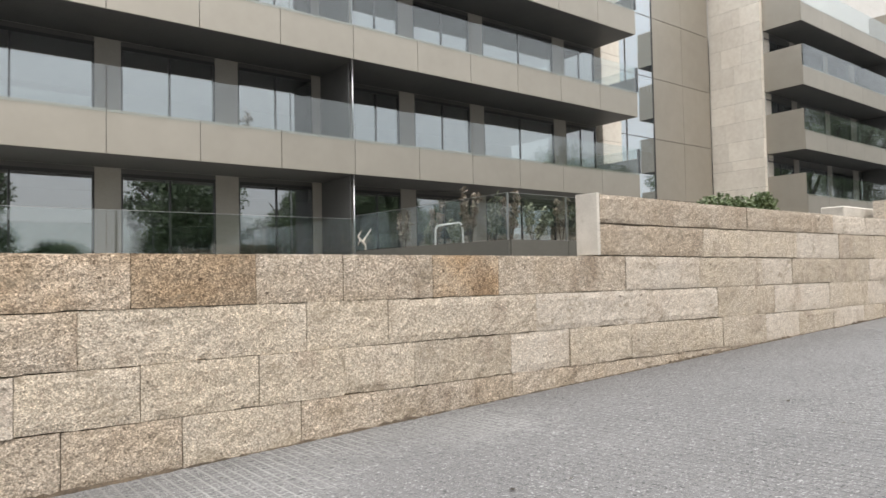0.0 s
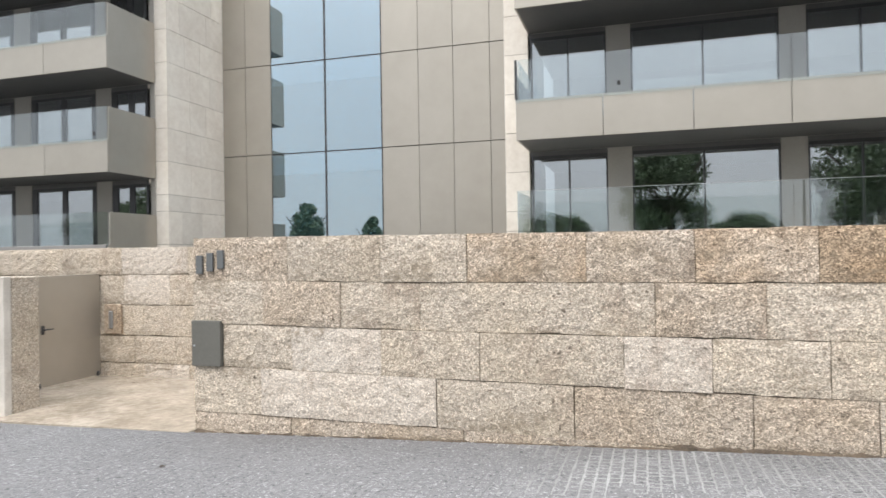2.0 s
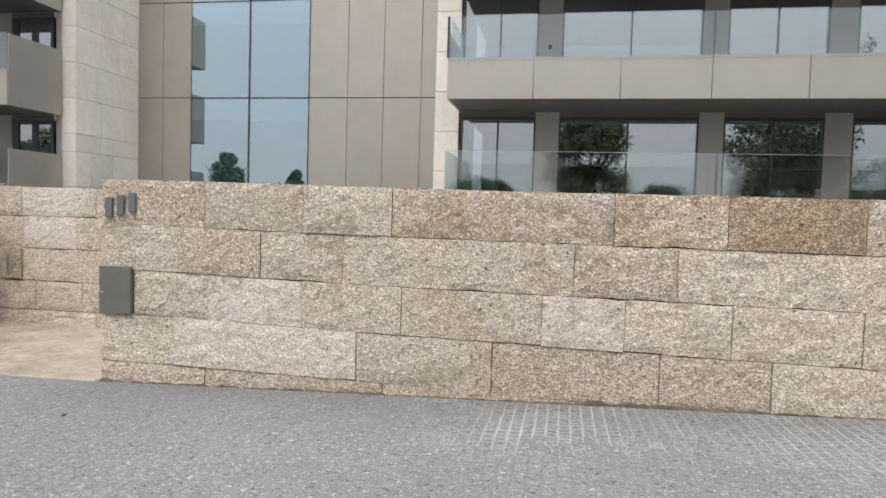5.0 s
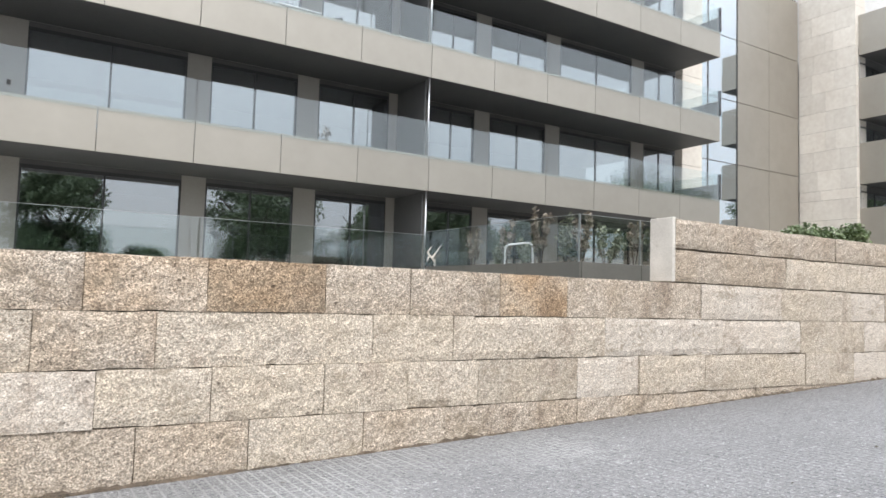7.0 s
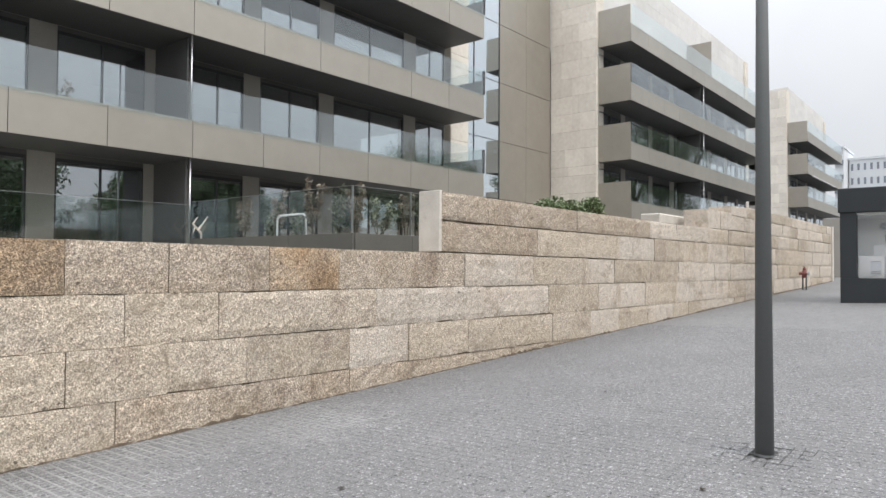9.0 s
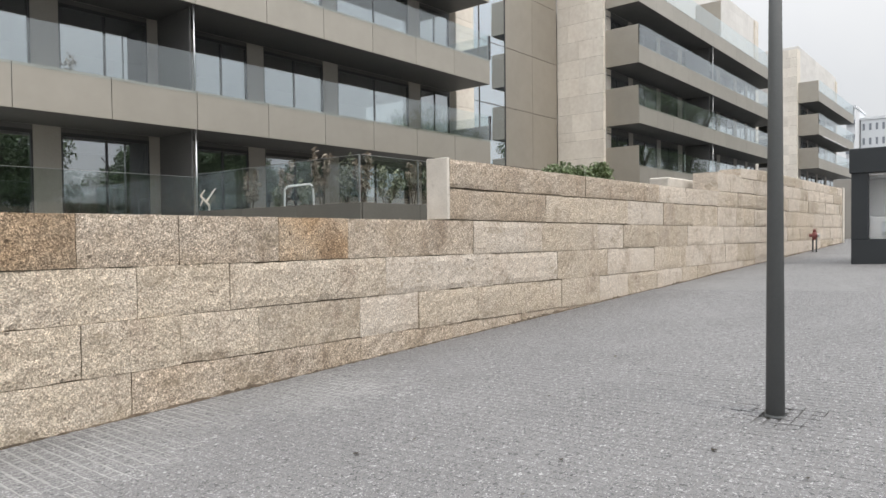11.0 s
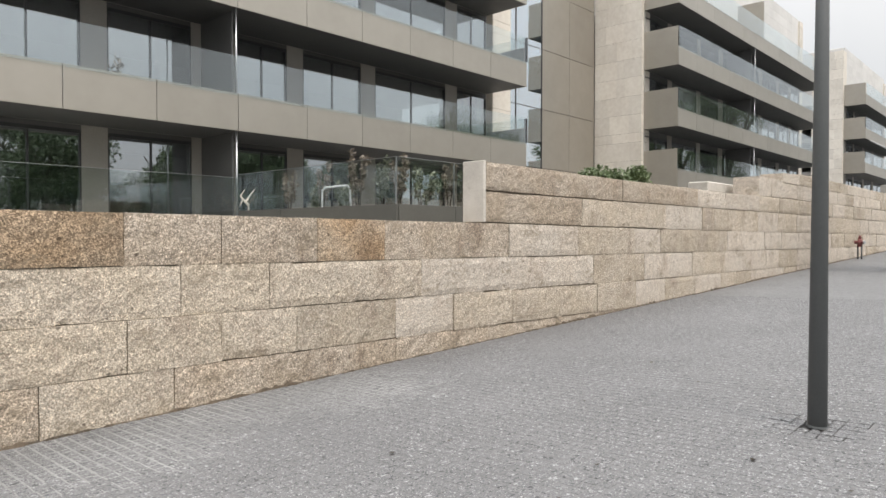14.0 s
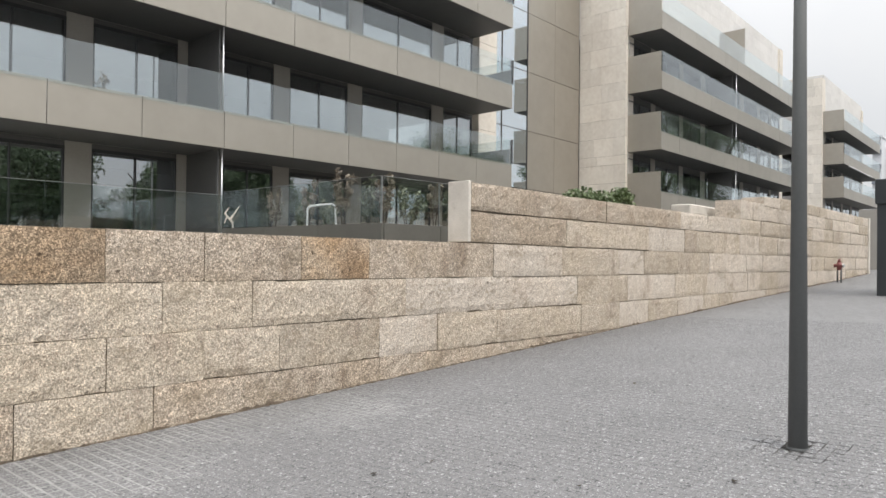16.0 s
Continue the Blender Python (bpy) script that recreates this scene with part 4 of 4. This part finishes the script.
def kiosk():
    k = empty("street_kiosk", (24.1, 0.07, 0.575), "anthracite street kiosk with a lit white display window", "kiosk")
    y1, y0, h = 4.18, -2.4, 3.54
    box("plinth", kiosk_paint, k, 0.0, 3.0, y0, y1, -0.1, 0.75, 0.01)
    box("roof", kiosk_paint, k, -0.05, 3.05, y0 - 0.05, y1 + 0.05, 2.78, h, 0.02)
    box("corner_panel", kiosk_paint, k, 0.0, 0.25, y1 - 0.45, y1, 0.75, 2.78, 0.008)
    box("corner_panel", kiosk_paint, k, 0.0, 0.25, y0, y0 + 0.45, 0.75, 2.78, 0.008)
    box("side_wall", kiosk_paint, k, 0.25, 3.0, y1 - 0.1, y1, 0.75, 2.78)
    box("side_wall", kiosk_paint, k, 0.25, 3.0, y0, y0 + 0.1, 0.75, 2.78)
    # Added translucent back, so that the sky behind lights the display.
    box("added_rear_panel", opal, k, 2.2, 2.23, y0 + 0.1, y1 - 0.1, 0.76, 2.77)
    box("ceiling_panel", white_paint, k, 0.1, 2.2, y0 + 0.1, y1 - 0.15, 2.70, 2.77)
    box("backing_panel", white_paint, k, 0.26, 1.9, y1 - 0.14, y1 - 0.105, 0.76, 2.77)
    box("window_pane", shop_mat, k, 0.06, 0.075, y0 + 0.45, y1 - 0.45, 0.76, 2.77)
    box("display_shelf", white_paint, k, 0.75, 1.7, 0.2, 3.38, 0.76, 1.80, 0.01)
    box("display_box", white_paint, k, 0.3, 0.72, 3.05, 3.72, 0.76, 1.44, 0.01)
    tray = box("display_tray", curtain, k, 0.27, 0.295, 3.12, 3.42, 0.86, 1.28, 0.004)
    for z in (0.90, 0.95, 1.26):
        box("print_bar", parapet_grey, tray, 0.262, 0.269, 3.14, 3.40, z, z + 0.018)
    vase = tube("vase", steel, k, (0.95, 3.02, 1.8), (0.95, 3.02, 2.12), 0.06, 0.09)
    leaf_cloud("flowers", curtain, vase, [(0.95, 3.02, 2.35, 0.22, 0.7)], 260, 0.09, 71)
    stool = tube("orange_stool", orange_plastic, k, (0.95, 2.72, 1.8), (0.95, 2.72, 1.86), 0.14, 0.16)
    for a in (0.3, 2.4, 4.5):
        tube("stool_arm", orange_plastic, stool, (0.95 + 0.12 * math.cos(a), 2.72 + 0.12 * math.sin(a), 1.86), (0.95 + 0.18 * math.cos(a), 2.72 + 0.18 * math.sin(a), 2.2), 0.025, 0.02)


kiosk()


def hydrant():
    z = ground_z(31.9, 6.9)
    h = empty("fire_hydrant", (31.9, 6.8, z), "faded red two-legged street hydrant standing before the granite wall", "hydrant")
    for dx in (-0.06, 0.06):
        tube("leg", post_paint, h, (dx * 0.4, dx * 1.2, 0), (dx * 0.4, dx * 1.2, 0.6), 0.032, 0.032)
    tube("body", hydrant_red, h, (0, 0, 0.52), (0, 0, 0.84), 0.10, 0.085)
    tube("dome", hydrant_red, h, (0, 0, 0.84), (0, 0, 0.98), 0.075, 0.035)
    for dx, dy in ((-0.3, -1), (-0.3, 1)):
        tube("outlet", hydrant_red, h, (0, 0, 0.70), (dx * 0.14, dy * 0.14, 0.70), 0.06, 0.06)
        tube("outlet_cap", hydrant_red if dy > 0 else steel, h, (dx * 0.14, dy * 0.14, 0.70), (dx * 0.19, dy * 0.19, 0.70), 0.08, 0.075)


hydrant()


# ---- plants ----
def tree(x, y, height, width, seed, pointed=False, count=26000, size=0.27):
    r = random.Random(seed)
    z = ground_z(x, y)
    t = empty("tree", (x, y, z), "leafy dark green broadleaf tree beyond the street, some added to darken reflections", "tree", "street trees")
    bm = bmesh.new()
    add_tube(bm, (0, 0, -0.1), (0.1, 0, height * 0.45), height * 0.03, height * 0.018, 10)
    for i in range(6):
        a = i * 1.05 + r.random()
        add_tube(bm, (0.08, 0, height * r.uniform(0.3, 0.45)), (math.cos(a) * width * 0.3, math.sin(a) * width * 0.3, height * r.uniform(0.6, 0.8)), height * 0.012, height * 0.005, 6)
    part("trunk", bm, bark, t)
    blobs = []
    while len(blobs) < 46:
        d = Vector((r.uniform(-1, 1), r.uniform(-1, 1), r.uniform(-1, 1)))
        if d.length > 1:
            continue
        k = (0.95 - 0.8 * (d.z * 0.5 + 0.5)) if pointed else 1.0
        blobs.append((d.x * k * width * 0.38, d.y * k * width * 0.38, height * (0.54 + 0.38 * d.z), width * r.uniform(0.10, 0.17) * (0.5 + 0.5 * k), 0.85))
    leaf_cloud("crown", leaf, t, blobs, count, size, seed + 1)


# The last five, tall and out of view, are added to darken grazing reflections.
for i, (x, y, h, w, p) in enumerate(((2.0, -25, 12.5, 9.5, False), (17.5, -24, 11.8, 12.0, False), (29.0, -26, 10.0, 9.0, False), (-38.3, -30, 9.6, 8.6, True), (-30, -30, 7.4, 6.0, True), (-43, -26, 7.0, 8.0, False), (38, -25, 11, 11, False), (50, -24, 12, 12, False), (65, -26, 17, 13, False), (76, -25, 15, 11, False), (45, -34, 12, 11, False),
                                    (58, -36, 10, 12, False), (-8, -30, 5.5, 7, False), (9, -34, 4.5, 7, False), (90, -24, 12, 12, False), (-50, -22, 10, 9, False), (36, -36, 8, 11, False), (84, -12, 23, 13, False), (101, -13, 28, 16, False), (118, -15, 31, 17, False), (134, -18, 33, 18, False), (110, -28, 29, 16, False))):
    tree(x, y, h, w, 100 + i * 7, p)
for i, (x, y, h, w) in enumerate(((-52, 28, 7.5, 10), (-60, 30, 6.5, 9), (-45, 31, 6.5, 6), (-70, 36, 6, 10))):
    tree(x, y, h, w, 300 + i * 7)


# ---- planting and terrace things ----
def shrub(name, x, y, z, h, w, mat_, seed, label, count=420, size=0.09):
    r = random.Random(seed)
    t = empty(name, (x, y, z), label, "shrub", "terrace shrubs")
    bm = bmesh.new()
    tips = []
    for i in range(5):
        a = r.uniform(0, 6.28)
        tip = (math.cos(a) * w * 0.35, math.sin(a) * w * 0.35, h * r.uniform(0.6, 0.97))
        tips.append(tip)
        add_tube(bm, (0, 0, -0.05), tip, 0.012, 0.005, 6)
    part("stem", bm, bark, t)
    blobs = [(q[0] * u * r.uniform(0.7, 1.3), q[1] * u * r.uniform(0.7, 1.3), q[2] * u, w * 0.15, 1.5) for q in tips for u in (0.5, 0.75, 1.0)]
    leaf_cloud("leaves", mat_, t, blobs, count, size, seed + 1, slim=0.17)


for i, (x, y, h, w, m) in enumerate(((9.45, 14.4, 0.95, 0.5, leaf_dry), (9.45, 13.1, 1.25, 0.5, leaf_dry), (9.45, 11.8, 1.42, 0.55, leaf_dry), (9.55, 11.1, 1.05, 0.7, leaf_pale), (9.45, 10.52, 1.2, 0.5, leaf_dry),
                                     (10.15, 10.55, 0.92, 0.75, leaf_pale), (10.95, 10.5, 1.1, 0.4, leaf_dry), (11.5, 10.5, 0.95, 0.5, leaf_pale), (9.6, 12.5, 0.8, 0.6, leaf_pale), (9.7, 13.8, 0.7, 0.6, leaf_pale))):
    shrub("shrub", x, y, 2.18, h, w, m, 500 + 3 * i, "thin bronze-leaved shrub in the terrace bed" if m is leaf_dry else "small green laurel shrub in the terrace bed", 400, 0.115)


def hedge(x0, x1, y, z, h, seed):
    t = empty("hedge", ((x0 + x1) / 2, y, z), "low green hedge behind the granite wall", "hedge")
    w = x1 - x0
    r = random.Random(seed)
    bm = bmesh.new()
    for i in range(8):
        add_tube(bm, (-w / 2 + w * i / 7, 0, -0.6), (-w / 2 + w * i / 7 + 0.1, 0.05, h * 0.6), 0.015, 0.006, 6)
    part("stem", bm, bark, t)
    leaf_cloud("leaves", leaf_shrub, t, [(-w / 2 + w * (i + 0.5) / 14, r.uniform(-0.2, 0.2), r.uniform(-0.1, h * 0.62), 0.34, 0.9) for i in range(14)], 7500, 0.09, seed)


hedge(14.7, 17.9, 9.3, 2.88, 0.66, 61)
hedge(22.9, 24.6, 8.7, 2.72, 0.42, 62)
soil = box("garden_bank", soil_brown, None, 11.6, 40.2, 7.7, 10.05, 0.5, 2.33)
tagged(soil, "dark soil bank behind the granite wall", "garden bed", kind="structure")


planter = empty("stone_planter", (21.3, 8.5, 2.33), "low pale stone planter on the bank behind the wall", "planter")
box("planter_body", granite_sawn, planter, -1.72, 1.72, -0.3, 0.3, 0.0, 0.62, 0.03)
box("planter_rim", granite_sawn, planter, -1.72, 1.72, -0.3, 0.3, 0.622, 0.92, 0.03)


def hoop():
    h = empty("metal_hoop", (9.35, 12.45, 2.2), "white bent tube hoop standing in the terrace bed", "hoop")
    bm = bmesh.new()
    pts = [(-0.30, -0.25), (-0.30, 0.44), (-0.24, 0.52), (0.24, 0.58), (0.31, 0.52), (0.34, -0.25)]
    for a, b in zip(pts[:-1], pts[1:]):
        add_tube(bm, (a[0] * 0.8, -a[0] * 0.6, a[1]), (b[0] * 0.8, -b[0] * 0.6, b[1]), 0.022, 0.022, 8)
    part("tube", bm, white_paint, h)


hoop()


def ornament():
    o = empty("garden_ornament", (8.95, 15.55, 1.553), "white branching metal ornament beside the glass railing", "ornament")
    bm = bmesh.new()
    add_tube(bm, (0.10, 0, 0.0), (0.10, 0, 0.03), 0.10, 0.08, 12)
    for p, q, r0, r1 in (((0.10, 0, 0.03), (0.07, 0, 0.90), 0.022, 0.026), ((0.07, 0, 0.86), (-0.14, 0.02, 1.08), 0.034, 0.022), ((-0.02, 0, 0.92), (0.26, 0.02, 1.28), 0.036, 0.014), ((-0.14, 0.02, 1.08), (-0.02, 0.02, 1.24), 0.02, 0.009), ((-0.08, 0, 1.02), (-0.16, 0, 0.84), 0.02, 0.009)):
        add_tube(bm, p, q, r0, r1, 8)
    part("branch", bm, granite_sawn, o)


ornament()


def armchair(x, y, z, turn):
    c = empty("garden_chair", (x, y, z), "dark woven garden chair on the balcony", "chair", "balcony chairs")
    c.rotation_euler = (0, 0, turn)
    box("seat", frame_black, c, -0.3, 0.3, -0.3, 0.3, 0.32, 0.42, 0.02)
    box("backrest", frame_black, c, -0.3, 0.3, 0.25, 0.32, 0.42, 0.95, 0.02)
    for sx in (-0.3, 0.26):
        box("armrest", frame_black, c, sx, sx + 0.05, -0.3, 0.25, 0.6, 0.65, 0.01)
        for sy in (-0.28, 0.24):
            box("leg", frame_black, c, sx, sx + 0.04, sy, sy + 0.04, 0.0, 0.32)


armchair(4.4, 16.7, 7.85, 0.6)
armchair(6.3, 16.8, 7.85, -0.8)


def table(x, y, z):
    t = empty("garden_table", (x, y, z), "low dark garden table with pale top on the balcony", "table")
    box("tabletop", white_paint, t, -0.55, 0.55, -0.35, 0.35, 0.70, 0.74, 0.008)
    for sx in (-0.5, 0.46):
        for sy in (-0.3, 0.26):
            box("leg", frame_black, t, sx, sx + 0.04, sy, sy + 0.04, 0.0, 0.70)


table(5.4, 16.7, 7.85)


def sticker(x, y, z):
    ob = box("glass_sticker", black_ink, None, x, x + 0.07, y - 0.004, y - 0.001, z, z + 0.10)
    tagged(ob, "small dark sticker on the balcony glass", "sticker", "glass stickers")


sticker(-0.58, 15.972, 5.42)
sticker(-15.2, 15.972, 5.25)
shrub("dried_plant", 6.05, 16.35, 4.74, 1.05, 0.55, leaf_dry, 640, "dried brown potted plant behind the balcony glass", 120, 0.12)


def street_lantern(x, y):
    z = ground_z(x, y)
    p = empty("street_lantern", (x, y, z), "dark street lantern with a bowl-shaped head", "lantern")
    tube("pole", post_paint, p, (0, 0, -0.05), (0, 0, 4.1), 0.06, 0.045)
    tube("bowl", post_paint, p, (0, 0, 4.1), (0, 0, 4.5), 0.08, 0.42, 16)
    tube("cap", post_paint, p, (0, 0, 4.5), (0, 0, 4.6), 0.44, 0.36, 16)


street_lantern(10.0, -8.0)


def far_building(x, y0, y1, z1, floors, bays, label):
    b = empty("far_building", (x, (y0 + y1) / 2, 0), label, "building", "far buildings")
    w = (y1 - y0) / 2
    box("wall", far_white, b, 0, 12, -w, w, -2, z1, 0.05)
    box("roof", far_white, b, -0.2, 12.2, -w - 0.2, w + 0.2, z1, z1 + 0.5)
    for f in range(floors):
        for k in range(bays):
            c = -w + (k + 0.5) * 2 * w / bays
            z = z1 - 2.2 - f * 3.0
            box("window", far_window, b, -0.06, 0.1, c - 0.36 * w / bays, c + 0.36 * w / bays, z, z + 1.4)
    return b


far_building(165, 17.6, 24.6, 24.4, 6, 6, "distant white block of flats with rows of windows")
far_building(172, 6.5, 17.4, 28.5, 8, 7, "distant taller white block of flats")
tower = far_building(160, 24.8, 26.4, 26.4, 0, 0, "distant white stair tower with stacked balconies")
for k in range(7):
    box("balcony", far_window, tower, -0.6, 0.0, -0.8, 0.8, 5.0 + 3.0 * k, 5.9 + 3.0 * k)
box("wall_beyond", column_grey, None, 46.0, 46.4, 6.6, 8.6, 0.6, 4.6)
tagged(bpy.data.objects["wall_beyond"], "plain grey wall panel past the granite wall", "wall", kind="structure")

# ---- dirt along the wall foot ----
def wall_dirt():
    r = random.Random(5)
    bm = bmesh.new()
    x = -5.2
    last = None
    while x < 40.2:
        w, h = r.uniform(0.01, 0.05), r.uniform(0.008, 0.042) * (1.5 if math.sin(x * 1.9) + math.sin(x * 0.7) > 0.5 else 0.8)
        z = ground_z(x, WALL_Y)
        row = [bm.verts.new((x, WALL_Y - 0.03 - w, z - 0.006)), bm.verts.new((x, WALL_Y - 0.03, z + h * 0.6)), bm.verts.new((x, WALL_Y + 0.03, z + h))]
        if last:
            for i in range(2):
                bm.faces.new((last[i], row[i], row[i + 1], last[i + 1]))
        last = row
        x += r.uniform(0.04, 0.09)
    bmesh.ops.recalc_face_normals(bm, faces=bm.faces)
    tagged(part("wall_foot_soil", bm, soil_brown), "brown soil and moss gathered along the wall foot", "soil", kind="stuff")


wall_dirt()

# ---- fallen leaves and stones ----
def scrap(x, y, s, seed):
    r = random.Random(seed)
    bm = bmesh.new()
    vs = [bm.verts.new((math.cos(a) * s * r.uniform(0.6, 1.2), math.sin(a) * s * r.uniform(0.4, 0.9), r.uniform(0.004, 0.018))) for a in (0, 1.1, 2.2, 3.3, 4.4, 5.4)]
    bm.faces.new(vs)
    bmesh.ops.solidify(bm, geom=bm.faces[:], thickness=0.004)
    ob = part("dry_leaf", bm, bark)
    ob.location = (x, y, ground_z(x, y) + 0.012)
    tagged(ob, "small dark dry leaf lying on the paved street", "leaf", "fallen leaves")


for i, (x, y, size) in enumerate(((3.54, 4.31, 0.033), (4.03, 4.15, 0.028), (4.935, 2.095, 0.03), (4.69, 1.446, 0.025), (4.218, 2.913, 0.022), (7.79, 4.225, 0.035), (3.54, 2.79, 0.02), (-5.8, 4.45, 0.05), (-4.5, 5.76, 0.04))):
    scrap(x, y, size, i)
for i in range(14):
    r = random.Random(900 + i)
    scrap(r.uniform(-8, 14), r.uniform(1.4, 7.0), r.uniform(0.012, 0.03), 20 + i)

# ---- paving stones ----
def pave():
    r = random.Random(42)
    verts, faces = [], []
    singles, pv, pf = [], [], []
    x = -9.0
    pitch = 0.104
    while x < 16.0:
        y = 0.9 + r.uniform(0, 0.1)
        while y < 7.14:
            w = pitch * r.uniform(0.82, 1.2)
            top = r.uniform(0.0056, 0.0072)
            away = max(abs(x - 2.3) / 4.0, (7.2 - y) / 1.75) + 0.12 * math.sin(x * 2.3) + r.uniform(-0.25, 0.25)
            sandy = away < 0.8
            g = r.uniform(0.004, 0.0065) * (1.15 if away < 0.4 else 0.85) if sandy else r.uniform(0.002, 0.005)
            if sandy:
                i = len(pv)
                pv.extend([(u, v, ground_z(u, v) + 0.0046) for u, v in ((x - 0.003, y - 0.003), (x + pitch + 0.003, y - 0.003), (x + pitch + 0.003, y + w + 0.003), (x - 0.003, y + w + 0.003))])
                pf.append((i, i + 1, i + 2, i + 3))
            if abs(x + pitch / 2 - 6.08) < 0.33 and abs(y + w / 2 - 1.985) < 0.33:
                y += w
                continue
            near = 0.9 < x < 3.0 and 6.2 < y < 7.1 and len(singles) < 290
            c = []
            for u, v, inset, up in ((0, 0, 0, 0), (1, 0, 0, 0), (1, 1, 0, 0), (0, 1, 0, 0), (0, 0, 1, 1), (1, 0, 1, 1), (1, 1, 1, 1), (0, 1, 1, 1)):
                ins = 0.006 * inset
                px_ = x + g + (pitch - 2 * g) * u + (ins if u == 0 else -ins) + r.uniform(-0.004, 0.004)
                py_ = y + g + (w - 2 * g) * v + (ins if v == 0 else -ins) + r.uniform(-0.004, 0.004)
                c.append((px_, py_, ground_z(px_, py_) + (top + r.uniform(-0.0007, 0.0007) if up else -0.008)))
            fs = [(4, 5, 6, 7), (0, 1, 5, 4), (1, 2, 6, 5), (2, 3, 7, 6), (3, 0, 4, 7)]
            if near:
                singles.append((c, fs))
            elif not (y > 7.05 and x < -5.2):
                i = len(verts)
                verts.extend(c)
                faces.extend([tuple(q + i for q in f) for f in fs])
            y += w
        x += pitch
    bm = bmesh.new()
    bm.faces.new([bm.verts.new((x, y, ground_z(x, y) + 0.0042)) for x, y in ((-9.0, 0.9), (16.0, 0.9), (16.0, 7.19), (-9.0, 7.19))])
    part("joint_sand", bm, sett_joint, ground)
    me = bpy.data.meshes.new("joint_sand")
    me.from_pydata(pv, [], pf)
    me.materials.append(sand_pale)
    link("joint_sand", me, ground)
    me = bpy.data.meshes.new("paving_stones")
    me.from_pydata(verts, [], faces)
    me.materials.append(setts)
    tagged(link("paving_stones", me, ground), "small grey granite setts", kind="stuff")
    for c, fs in singles:
        me = bpy.data.meshes.new("sett")
        me.from_pydata(c, [], fs)
        me.materials.append(setts)
        link("sett", me, ground)


pave()
